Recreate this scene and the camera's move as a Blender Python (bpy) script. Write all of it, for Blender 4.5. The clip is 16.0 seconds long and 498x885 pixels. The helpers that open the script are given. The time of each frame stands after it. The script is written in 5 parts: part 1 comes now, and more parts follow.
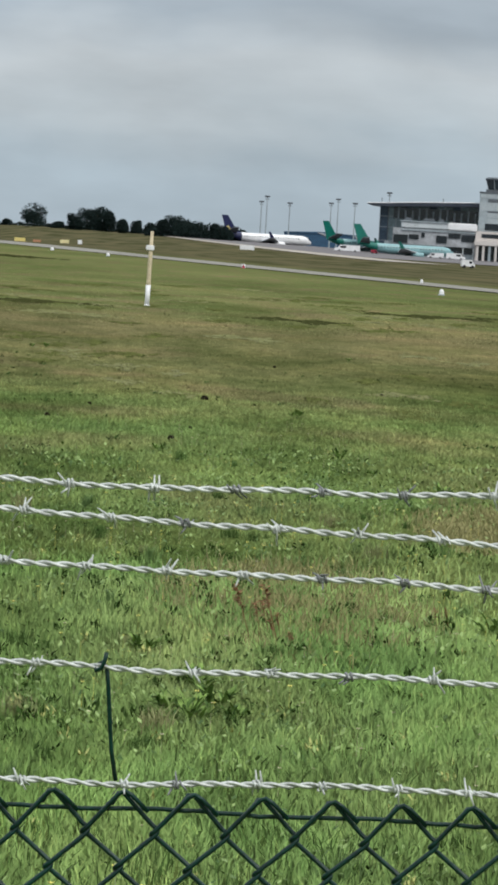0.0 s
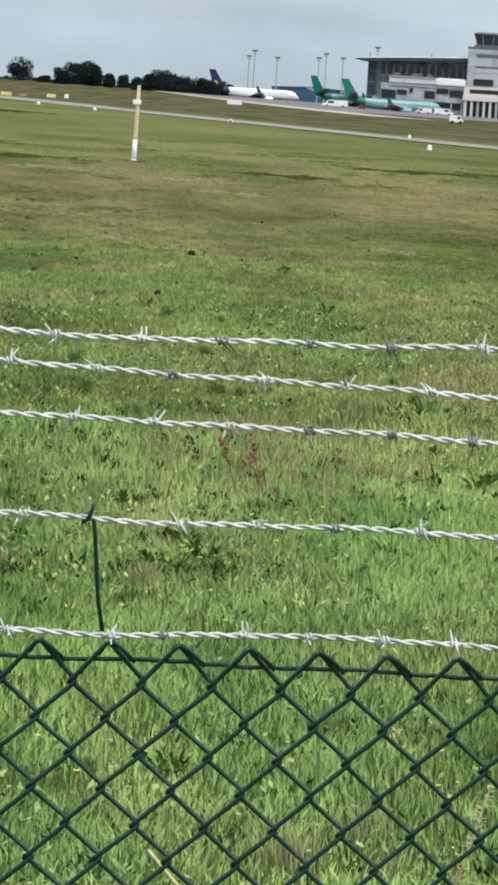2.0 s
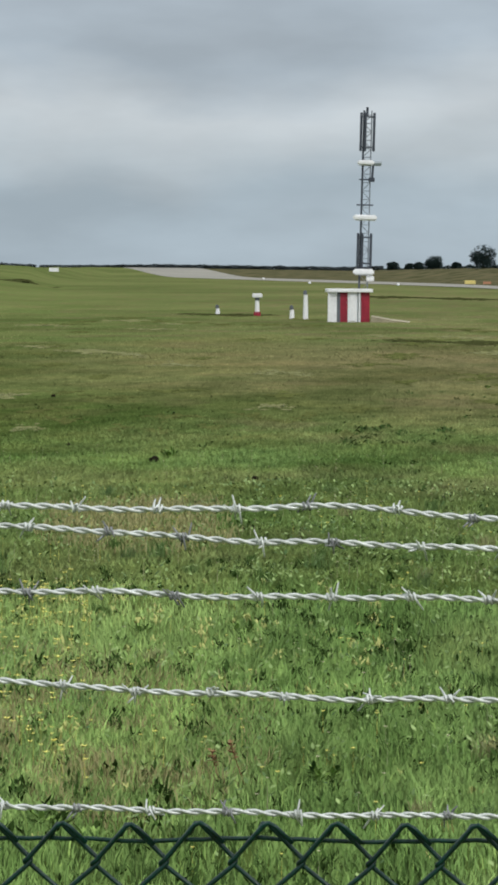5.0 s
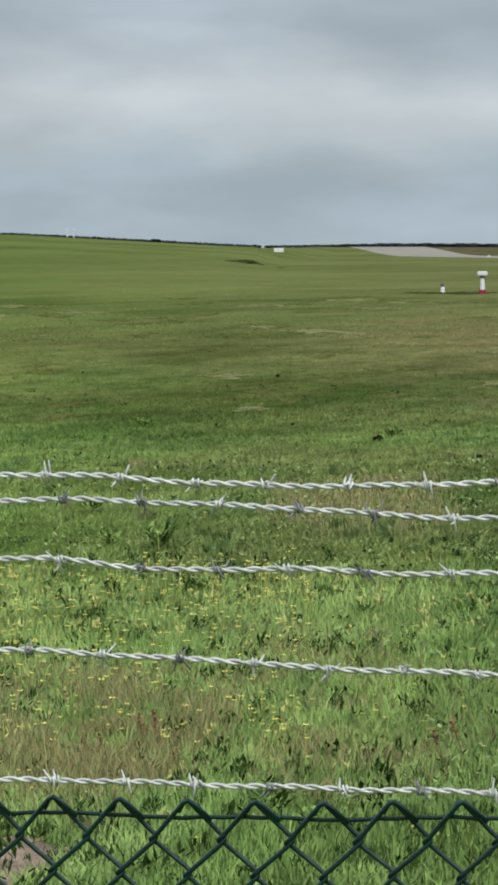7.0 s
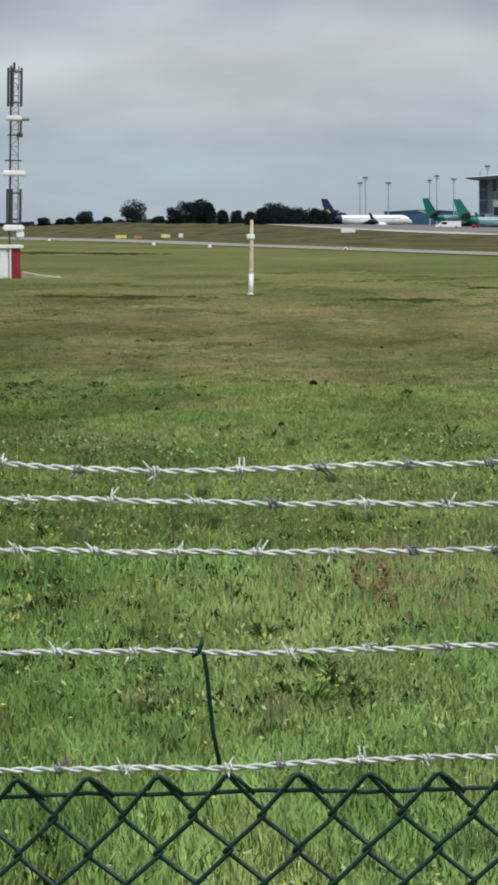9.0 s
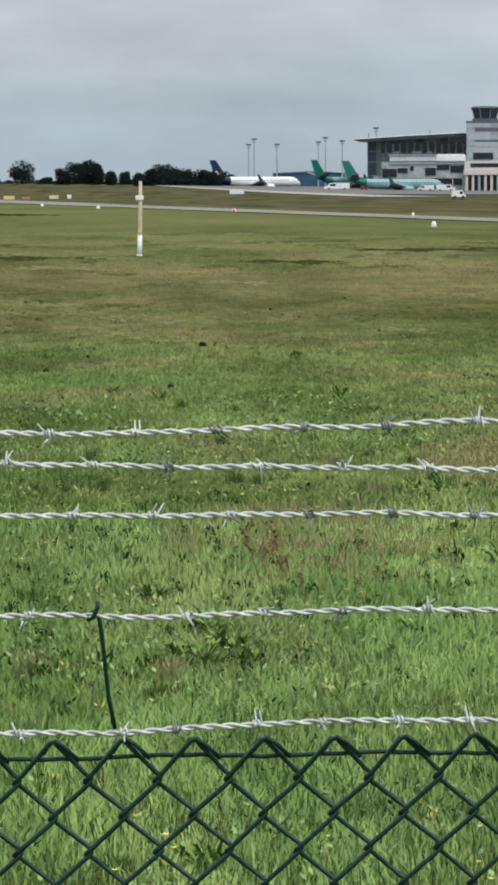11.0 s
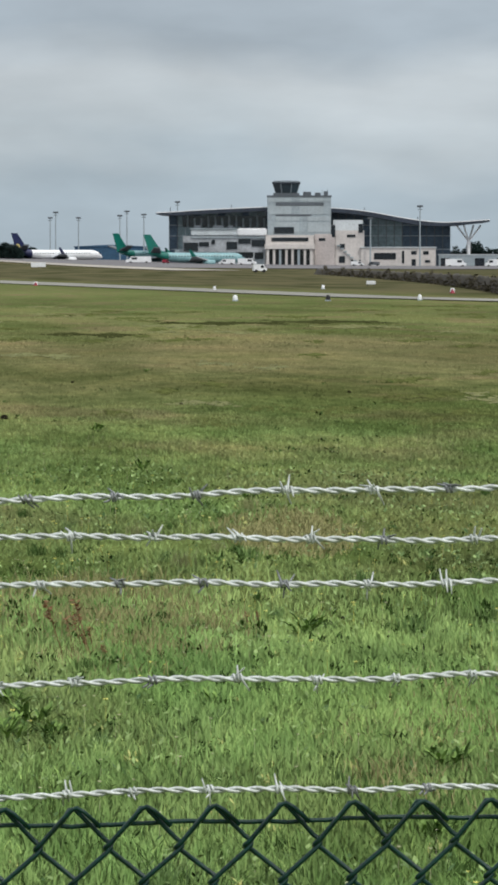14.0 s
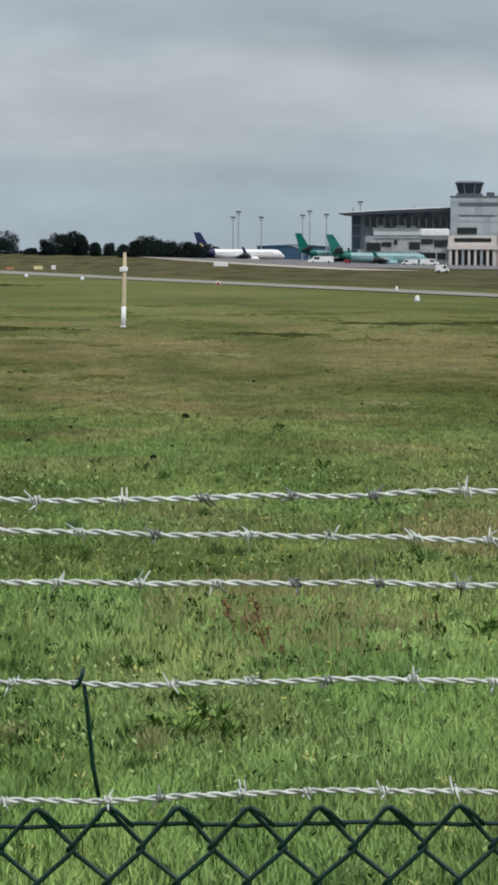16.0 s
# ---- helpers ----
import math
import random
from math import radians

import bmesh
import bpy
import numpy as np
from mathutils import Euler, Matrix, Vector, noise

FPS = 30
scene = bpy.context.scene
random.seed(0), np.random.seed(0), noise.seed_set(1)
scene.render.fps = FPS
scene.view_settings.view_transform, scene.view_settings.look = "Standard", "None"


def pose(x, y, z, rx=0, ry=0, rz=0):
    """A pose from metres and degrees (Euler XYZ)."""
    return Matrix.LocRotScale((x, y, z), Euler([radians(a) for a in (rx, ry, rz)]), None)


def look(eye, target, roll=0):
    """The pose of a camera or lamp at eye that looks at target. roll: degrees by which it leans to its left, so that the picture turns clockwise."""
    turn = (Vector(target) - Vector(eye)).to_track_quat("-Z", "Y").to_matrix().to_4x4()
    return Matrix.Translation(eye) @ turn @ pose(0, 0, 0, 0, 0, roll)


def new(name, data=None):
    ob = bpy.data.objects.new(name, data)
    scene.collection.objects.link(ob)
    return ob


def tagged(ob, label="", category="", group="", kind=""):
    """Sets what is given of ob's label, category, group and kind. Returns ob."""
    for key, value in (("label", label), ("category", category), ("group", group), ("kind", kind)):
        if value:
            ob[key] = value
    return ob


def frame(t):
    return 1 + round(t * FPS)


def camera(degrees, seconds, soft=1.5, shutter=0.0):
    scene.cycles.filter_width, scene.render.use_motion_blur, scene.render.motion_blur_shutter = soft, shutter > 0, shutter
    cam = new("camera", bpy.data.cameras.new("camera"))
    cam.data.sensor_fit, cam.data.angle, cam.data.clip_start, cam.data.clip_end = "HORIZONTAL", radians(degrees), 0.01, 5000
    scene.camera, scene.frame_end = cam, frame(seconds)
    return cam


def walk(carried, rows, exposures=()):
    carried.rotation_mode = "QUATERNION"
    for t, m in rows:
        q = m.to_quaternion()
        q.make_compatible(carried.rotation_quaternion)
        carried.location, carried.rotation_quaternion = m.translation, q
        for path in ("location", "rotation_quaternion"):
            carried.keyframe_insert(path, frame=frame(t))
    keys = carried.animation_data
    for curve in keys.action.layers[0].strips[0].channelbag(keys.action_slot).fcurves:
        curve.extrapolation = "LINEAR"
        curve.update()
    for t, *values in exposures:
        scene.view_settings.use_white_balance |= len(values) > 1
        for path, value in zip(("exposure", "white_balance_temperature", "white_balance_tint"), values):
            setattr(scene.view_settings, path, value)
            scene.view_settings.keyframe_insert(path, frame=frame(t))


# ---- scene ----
# ---------------- camera and its walk
cam = camera(9.17, 16.0, soft=3.3)
PATH = [
    (0, look((-0.056, -3.101, 2.364), (0.4699, 6.8636, 1.7104), 3.31)),
    (0.5, look((-0.057, -3.102, 2.365), (0.4805, 6.8613, 1.6979), 3.35)),
    (1, look((-0.055, -3.103, 2.363), (0.5171, 6.8487, 1.5710), 3.40)),
    (1.5, look((-0.054, -3.097, 2.362), (0.5337, 6.8334, 1.3431), 3.41)),
    (2, look((-0.056, -3.095, 2.359), (0.5378, 6.8255, 1.2464), 3.49)),
    (2.5, look((-0.057, -3.096, 2.358), (0.5365, 6.8145, 1.1615), 3.36)),
    (3, look((-0.060, -3.085, 2.355), (0.4963, 6.8266, 1.1506), 3.38)),
    (3.5, look((-0.062, -3.091, 2.356), (0.4313, 6.8517, 1.4123), 3.34)),
    (4, look((-0.061, -3.088, 2.354), (0.4083, 6.8714, 1.5811), 3.33)),
    (4.4, look((-0.065, -3.105, 2.352), (0.1470, 6.8622, 1.5710), 1.30)),
    (4.5, look((-0.065, -3.105, 2.352), (-0.0923, 6.8668, 1.5982), 0.87)),
    (4.6, look((-0.065, -3.105, 2.352), (-0.3951, 6.8650, 1.6526), 0.85)),
    (4.7, look((-0.065, -3.105, 2.352), (-0.7179, 6.8545, 1.7342), 0.80)),
    (5, look((-0.075, -3.132, 2.364), (-1.0234, 6.8074, 1.8005), 0.30)),
    (5.2, look((-0.075, -3.132, 2.363), (-1.0450, 6.8040, 1.7705), -0.10)),
    (7.3, look((-0.040, -3.102, 2.3595), (-1.7424, 6.7319, 1.7305), -0.40)),
    (7.5, look((-0.040, -3.102, 2.3595), (-1.6584, 6.7466, 1.7305), -0.38)),
    (8, look((-0.034, -3.110, 2.3605), (-0.9321, 6.8289, 1.7144), -0.36)),
    (8.5, look((-0.025, -3.103, 2.358), (-0.2721, 6.8715, 1.6854), -0.50)),
    (8.7, look((-0.025, -3.103, 2.358), (-0.0182, 6.8735, 1.6727), -0.50)),
    (10.8, look((-0.032, -3.083, 2.358), (0.4194, 6.8720, 1.5245), -0.28)),
    (11, look((-0.032, -3.083, 2.358), (0.4863, 6.8685, 1.5245), -0.27)),
    (11.5, look((-0.031, -3.085, 2.355), (0.7029, 6.8522, 1.5086), -0.21)),
    (12, look((-0.034, -3.082, 2.359), (0.8898, 6.8403, 1.5245), 0.11)),
    (12.5, look((-0.035, -3.093, 2.360), (0.9040, 6.8463, 1.7932), 0.53)),
    (13, look((-0.036, -3.093, 2.357), (1.0521, 6.8316, 1.7864), 0.09)),
    (13.5, look((-0.039, -3.095, 2.357), (1.1012, 6.8229, 1.7752), -0.04)),
    (14, look((-0.041, -3.090, 2.355), (1.1156, 6.8250, 1.7548), -0.02)),
    (14.5, look((-0.041, -3.084, 2.354), (1.0567, 6.8333, 1.6902), -0.09)),
    (15, look((-0.042, -3.082, 2.355), (0.6340, 6.8590, 1.5111), -0.23)),
    (15.5, look((-0.040, -3.079, 2.357), (0.5488, 6.8770, 1.6302), 0.41)),
    (16, look((-0.037, -3.081, 2.354), (0.5399, 6.8846, 1.7523), 0.28)),
]
walk(cam, PATH, exposures=[(0, 0.0), (1.0, 0.02), (1.4, 0.30), (3.1, 0.33), (3.5, 0.09), (3.9, 0.0), (11.4, 0.03), (11.8, 0.18), (12.0, 0.15), (12.3, -0.15), (13.5, 0.0), (14.5, 0.03), (15.0, 0.24), (15.3, 0.22), (15.5, 0.03), (16, -0.13)])

# ---------------- world, sun
world = bpy.data.worlds.new("overcast_sky")
scene.world = world
world.use_nodes = True
wn, wl = world.node_tree.nodes, world.node_tree.links
wn.clear()
w_out = wn.new("ShaderNodeOutputWorld")
w_bg = wn.new("ShaderNodeBackground")
w_sky = wn.new("ShaderNodeTexSky")
w_sky.sky_type, w_sky.sun_disc = "NISHITA", False
w_sky.sun_elevation, w_sky.sun_rotation = radians(48), radians(215)
w_tc = wn.new("ShaderNodeTexCoord")
w_map = wn.new("ShaderNodeMapping")
w_map.inputs["Scale"].default_value = (9.0, 9.0, 22.0)
w_map.inputs["Location"].default_value = (1.3, 0.4, 0.55)
w_no = wn.new("ShaderNodeTexNoise")
w_no.inputs["Scale"].default_value, w_no.inputs["Detail"].default_value = 1.0, 4.0
w_no.inputs["Roughness"].default_value = 0.5
w_no.inputs["Distortion"].default_value = 0.3
w_sep = wn.new("ShaderNodeSeparateXYZ")
w_off = wn.new("ShaderNodeMath")
w_off.operation = "MULTIPLY_ADD"
w_off.inputs[1].default_value = 0.056
w_sum = wn.new("ShaderNodeMath")
w_sum.operation = "ADD"
w_sum.inputs[1].default_value = -0.028
w_ramp = wn.new("ShaderNodeValToRGB")
# cloud layers by height above the horizon: blue-grey haze, white bank, grey base, bright overhead
LAYERS = [(0.0, (0.405, 0.49, 0.56)), (0.022, (0.38, 0.465, 0.535)), (0.038, (0.48, 0.545, 0.595)), (0.054, (0.525, 0.575, 0.615)), (0.070, (0.395, 0.46, 0.525)), (0.10, (0.405, 0.465, 0.525)), (0.25, (0.75, 0.79, 0.83)), (0.8, (1.35, 1.4, 1.45))]
while len(w_ramp.color_ramp.elements) < len(LAYERS):
    w_ramp.color_ramp.elements.new(0.5)
for e, (p, c) in zip(w_ramp.color_ramp.elements, LAYERS):
    e.position, e.color = p, (*c, 1)
w_mix = wn.new("ShaderNodeMix")
w_mix.data_type = "RGBA"
w_mix.inputs[0].default_value = 0.93
w_gain = wn.new("ShaderNodeMix")
w_gain.data_type, w_gain.blend_type = "RGBA", "MULTIPLY"
w_gain.inputs[0].default_value = 1.0
w_gain.inputs[7].default_value = (0.1, 0.1, 0.1, 1)
wl.new(w_tc.outputs["Generated"], w_map.inputs[0])
wl.new(w_map.outputs[0], w_no.inputs["Vector"])
wl.new(w_tc.outputs["Generated"], w_sep.inputs[0])
wl.new(w_no.outputs[0], w_off.inputs[0])
wl.new(w_sep.outputs[2], w_off.inputs[2])
wl.new(w_off.outputs[0], w_sum.inputs[0])
wl.new(w_sum.outputs[0], w_ramp.inputs[0])
wl.new(w_sky.outputs[0], w_gain.inputs[6])
wl.new(w_gain.outputs[2], w_mix.inputs[6])
wl.new(w_ramp.outputs[0], w_mix.inputs[7])
w_puff = wn.new("ShaderNodeTexNoise")
w_puff.inputs["Scale"].default_value, w_puff.inputs["Detail"].default_value = 1.0, 5.0
w_map2 = wn.new("ShaderNodeMapping")
w_map2.inputs["Scale"].default_value = (11.0, 11.0, 34.0)
w_pr = wn.new("ShaderNodeMapRange")
w_pr.inputs[1].default_value, w_pr.inputs[2].default_value, w_pr.inputs[3].default_value, w_pr.inputs[4].default_value = 0.35, 0.68, 0.88, 1.14
w_pm = wn.new("ShaderNodeVectorMath")
w_pm.operation = "SCALE"
wl.new(w_tc.outputs["Generated"], w_map2.inputs[0])
wl.new(w_map2.outputs[0], w_puff.inputs["Vector"])
wl.new(w_puff.outputs[0], w_pr.inputs[0])
wl.new(w_mix.outputs[2], w_pm.inputs[0])
wl.new(w_pr.outputs[0], w_pm.inputs["Scale"])
wl.new(w_pm.outputs[0], w_bg.inputs[0])
w_bg.inputs[1].default_value = 1.0
wl.new(w_bg.outputs[0], w_out.inputs[0])

sun = new("sun", bpy.data.lights.new("sun", "SUN"))
sun.data.energy, sun.data.angle, sun.data.color = 1.6, radians(10), (1.0, 0.96, 0.9)
sun.matrix_world = look((40, -60, 90), (0, 0, 0))


# ---------------- materials
def mat(name, colour, rough=0.6, metal=0.0, vary=0.25, scale=3.0, bump=0.0, bump_scale=40.0, second=None, spec=0.5, island=0.0, fine=8.0):
    m = bpy.data.materials.new(name)
    m.use_nodes = True
    n, l = m.node_tree.nodes, m.node_tree.links
    b = n["Principled BSDF"]
    b.inputs["Roughness"].default_value, b.inputs["Metallic"].default_value = rough, metal
    b.inputs["Specular IOR Level"].default_value = spec
    tc = n.new("ShaderNodeTexCoord")
    a = n.new("ShaderNodeTexNoise")
    a.inputs["Scale"].default_value, a.inputs["Detail"].default_value = scale, 4
    c = n.new("ShaderNodeTexNoise")
    c.inputs["Scale"].default_value, c.inputs["Detail"].default_value = scale * fine, 6
    add = n.new("ShaderNodeMath")
    add.operation = "ADD"
    half = n.new("ShaderNodeMath")
    half.operation = "MULTIPLY"
    half.inputs[1].default_value = 0.5
    l.new(tc.outputs["Object"], a.inputs["Vector"])
    l.new(tc.outputs["Object"], c.inputs["Vector"])
    l.new(a.outputs[0], add.inputs[0])
    l.new(c.outputs[0], add.inputs[1])
    l.new(add.outputs[0], half.inputs[0])
    value = half.outputs[0]
    if island:
        g = n.new("ShaderNodeNewGeometry")
        mi = n.new("ShaderNodeMix")
        mi.inputs[0].default_value = island
        l.new(value, mi.inputs[2])
        l.new(g.outputs["Random Per Island"], mi.inputs[3])
        value = mi.outputs[0]
    ramp = n.new("ShaderNodeValToRGB")
    dark = second or tuple(v * (1 - vary) for v in colour)
    light = tuple(min(1, v * (1 + vary * 0.6)) for v in colour)
    lo, hi = (0.36, 0.64) if not island else (0.15, 0.85)
    ramp.color_ramp.elements[0].position, ramp.color_ramp.elements[0].color = lo, (*dark, 1)
    ramp.color_ramp.elements[1].position, ramp.color_ramp.elements[1].color = hi, (*light, 1)
    l.new(value, ramp.inputs[0])
    l.new(ramp.outputs[0], b.inputs["Base Color"])
    if bump:
        bn = n.new("ShaderNodeTexNoise")
        bn.inputs["Scale"].default_value, bn.inputs["Detail"].default_value = bump_scale, 5
        bu = n.new("ShaderNodeBump")
        bu.inputs["Strength"].default_value, bu.inputs["Distance"].default_value = bump, 0.02
        l.new(tc.outputs["Object"], bn.inputs["Vector"])
        l.new(bn.outputs[0], bu.inputs["Height"])
        l.new(bu.outputs[0], b.inputs["Normal"])
    return m


M_WIRE = mat("green_plastic_coating", (0.001, 0.028, 0.020), 0.38, vary=0.5, scale=30, spec=0.32)
M_GALV = mat("galvanised_steel", (0.56, 0.59, 0.56), 0.55, 0.35, vary=0.35, scale=60, spec=0.4)
M_GALV_DARK = mat("weathered_steel", (0.20, 0.21, 0.21), 0.6, 0.3, vary=0.5, scale=60)
M_WHITE = mat("white_paint", (0.80, 0.81, 0.82), 0.45, vary=0.12, scale=0.8)
M_RED = mat("red_paint", (0.27, 0.010, 0.030), 0.5, vary=0.3, scale=1.5)
M_MAST = mat("dark_lattice_steel", (0.055, 0.065, 0.085), 0.5, 0.3, vary=0.4, scale=2)
M_LATTICE = mat("light_lattice_steel", (0.20, 0.22, 0.245), 0.5, 0.3, vary=0.3, scale=2)
M_POST = mat("pale_weathered_timber", (0.62, 0.53, 0.36), 0.75, vary=0.3, scale=2, bump=0.4)
M_ASPHALT = mat("runway_concrete", (0.205, 0.198, 0.165), 0.9, vary=0.25, scale=0.02, fine=20)
M_APRON = mat("apron_asphalt", (0.125, 0.118, 0.122), 0.9, vary=0.25, scale=0.02, fine=20)
M_CLAD = mat("grey_cladding", (0.31, 0.36, 0.385), 0.6, vary=0.2, scale=0.12)
M_CLAD_DARK = mat("dark_cladding", (0.10, 0.115, 0.13), 0.6, vary=0.3, scale=0.2)
M_CREAM = mat("cream_render", (0.60, 0.56, 0.53), 0.8, vary=0.15, scale=0.15)
M_ROOF = mat("dark_metal_roof", (0.045, 0.055, 0.075), 0.45, 0.4, vary=0.3, scale=0.1)
M_GLASS_WALL = mat("blue_grey_glazing", (0.060, 0.098, 0.145), 0.3, 0.0, vary=0.4, scale=0.15, spec=0.35)
M_WINDOW = mat("dark_window_glass", (0.012, 0.016, 0.022), 0.1, 0.0, vary=0.3, scale=0.3, spec=0.6)
M_BLUE = mat("blue_shed_cladding", (0.025, 0.085, 0.16), 0.6, vary=0.25, scale=0.08)
M_TEAL = mat("green_livery_paint", (0.004, 0.15, 0.115), 0.35, vary=0.2, scale=0.3)
M_PALE_TEAL = mat("pale_teal_fuselage_paint", (0.20, 0.36, 0.38), 0.4, vary=0.2, scale=0.2)
M_NAVY = mat("navy_livery_paint", (0.012, 0.018, 0.075), 0.35, vary=0.2, scale=0.3)
M_YELLOW = mat("yellow_sign_paint", (0.70, 0.58, 0.20), 0.5, vary=0.2, scale=1)
M_TYRE = mat("black_rubber", (0.02, 0.02, 0.02), 0.85, vary=0.3, scale=4)
M_LEAF = mat("tree_foliage", (0.010, 0.020, 0.018), 0.9, vary=0.5, scale=0.4, island=0.6, spec=0.1)
M_BARK = mat("tree_bark", (0.07, 0.055, 0.04), 0.9, vary=0.4, scale=1.5)
M_HEDGE = mat("brown_scrub", (0.058, 0.050, 0.030), 0.9, vary=0.5, scale=0.06, island=0.3, spec=0.1)
M_FARWOOD = mat("far_woodland", (0.030, 0.042, 0.046), 0.9, vary=0.4, scale=0.02)
M_DOCK = mat("dock_leaves", (0.21, 0.32, 0.085), 0.85, vary=0.4, scale=6, island=0.7, second=(0.035, 0.075, 0.02), spec=0.1)
M_SORREL = mat("rusty_seed_heads", (0.26, 0.125, 0.055), 0.8, vary=0.4, scale=20, island=0.5)
M_FLOWER = mat("yellow_petals", (0.72, 0.66, 0.15), 0.6, vary=0.3, scale=8, island=0.4)
M_CLOD = mat("dark_earth_clod", (0.016, 0.014, 0.009), 1.0, vary=0.4, scale=12, spec=0.0)


def grass_material(name, colours, island, lively=1.0):
    """Meadow colours in patches: lush, olive, straw."""
    m = bpy.data.materials.new(name)
    m.use_nodes = True
    n, l = m.node_tree.nodes, m.node_tree.links
    b = n["Principled BSDF"]
    b.inputs["Roughness"].default_value = 0.9
    b.inputs["Specular IOR Level"].default_value = 0.06 if island else 0.0
    g = n.new("ShaderNodeNewGeometry")

    def noise_at(scale, detail, stretch=(1, 1, 0)):
        mp = n.new("ShaderNodeMapping")
        mp.inputs["Scale"].default_value = stretch
        t = n.new("ShaderNodeTexNoise")
        t.inputs["Scale"].default_value, t.inputs["Detail"].default_value = scale, detail
        l.new(g.outputs["Position"], mp.inputs[0])
        l.new(mp.outputs[0], t.inputs["Vector"])
        return t.outputs[0]

    def ramp(value, stops):
        r = n.new("ShaderNodeValToRGB")
        while len(r.color_ramp.elements) < len(stops):
            r.color_ramp.elements.new(0.5)
        for e, (p, c) in zip(r.color_ramp.elements, stops):
            e.position, e.color = p, (*c, 1)
        l.new(value, r.inputs[0])
        return r.outputs[0]

    def mix(f, a, c, kind="MIX"):
        x = n.new("ShaderNodeMix")
        x.data_type, x.blend_type = "RGBA", kind
        for s, v in ((x.inputs[0], f), (x.inputs[6], a), (x.inputs[7], c)):
            if isinstance(v, (int, float)):
                s.default_value = v
            elif isinstance(v, tuple):
                s.default_value = (*v, 1)
            else:
                l.new(v, s)
        return x.outputs[2]

    lush, olive, straw = colours

    def math_node(op, a, c):
        x = n.new("ShaderNodeMath")
        x.operation = op
        for i, v in enumerate((a, c)):
            if isinstance(v, (int, float)):
                x.inputs[i].default_value = v
            else:
                l.new(v, x.inputs[i])
        return x.outputs[0]

    base = ramp(noise_at(0.16, 5, (1, 0.6, 0)), [(0.38, olive), (0.56, lush)])
    # drier bands across the field, wandering with the ground
    sep = n.new("ShaderNodeSeparateXYZ")
    l.new(g.outputs["Position"], sep.inputs[0])
    wander = math_node("MULTIPLY_ADD", noise_at(0.05, 4, (1, 0.5, 0)), 0.9)
    wander.node.inputs[2].default_value = 0.55
    depth = math_node("DIVIDE", math_node("MULTIPLY", sep.outputs[1], wander), 500)
    dry = ramp(depth, [(0.0, (0.06,) * 3), (0.085, (0.10,) * 3), (0.135, (0.62,) * 3), (0.20, (0.80,) * 3), (0.27, (0.45,) * 3), (0.45, (0.38,) * 3), (0.75, (0.40,) * 3), (0.92, (0.40,) * 3)])
    spots = ramp(noise_at(0.30, 6, (0.8, 0.35, 0)), [(0.47, (0, 0, 0)), (0.60, (1, 1, 1))])
    patchy = ramp(depth, [(0.0, (0.42,) * 3), (0.07, (0.5,) * 3), (0.13, (0.8,) * 3)])
    dryness = math_node("MAXIMUM", dry, math_node("MULTIPLY", spots, patchy))
    # the western field stays greener
    bearing = math_node("DIVIDE", sep.outputs[0], math_node("MAXIMUM", sep.outputs[1], 9.0))
    damp = ramp(math_node("MULTIPLY_ADD", bearing, 2.0), [(0.0, (0.40,) * 3), (0.36, (1.0,) * 3)])
    damp.node.inputs[0].links[0].from_node.inputs[2].default_value = 0.52
    col = mix(math_node("MULTIPLY", dryness, damp), base, straw)
    fine = ramp(noise_at(2.6, 6, (1, 0.3, 0)), [(0.36, (0.74, 0.77, 0.72)), (0.64, (1.24, 1.22, 1.18))])
    close = ramp(depth, [(0.0, (1, 1, 1)), (0.12, (0.8,) * 3), (0.30, (0.25,) * 3)])
    col = mix(close, col, mix(1.0, col, fine, "MULTIPLY"))
    tuft = ramp(noise_at(0.9, 5, (0.6, 0.2, 0)), [(0.38, (0.70, 0.75, 0.68)), (0.5, (1.0, 1.0, 1.0)), (0.63, (1.25, 1.18, 1.16))])
    col = mix(close, col, mix(1.0, col, tuft, "MULTIPLY"))
    far = ramp(noise_at(0.16, 2.5, (0.7, 0.16, 0)), [(0.38, (0.66, 0.72, 0.62)), (0.5, (1.0, 1.0, 1.0)), (0.62, (1.22, 1.16, 1.14))])
    middle = ramp(depth, [(0.0, (1, 1, 1)), (0.35, (0.9,) * 3), (0.7, (0.12,) * 3)])
    col = mix(middle, col, mix(1.0, col, far, "MULTIPLY"))
    broad = ramp(noise_at(0.02, 3, (1, 0.4, 0)), [(0.38, (0.78, 0.82, 0.76)), (0.62, (1.14, 1.1, 1.1))])
    col = mix(1.0, col, broad, "MULTIPLY")
    # greener and darker turf towards the west
    west = ramp(math_node("MULTIPLY_ADD", bearing, 2.0), [(0.10, (0.90, 0.94, 0.86)), (0.42, (1.0, 1.0, 1.0))])
    west.node.inputs[0].links[0].from_node.inputs[2].default_value = 0.52
    col = mix(1.0, col, west, "MULTIPLY")
    # rank brown grass on the terminal side of the runway
    side = n.new("ShaderNodeVectorMath")
    side.operation = "DOT_PRODUCT"
    side.inputs[1].default_value = (0.9863, 0.165, 0)
    l.new(g.outputs["Position"], side.inputs[0])
    rough = ramp(math_node("DIVIDE", side.outputs["Value"], 200), [(0.50, (0, 0, 0)), (0.62, (1, 1, 1))])
    col = mix(rough, col, mix(1.0, (0.084, 0.080, 0.044), far, "MULTIPLY"))
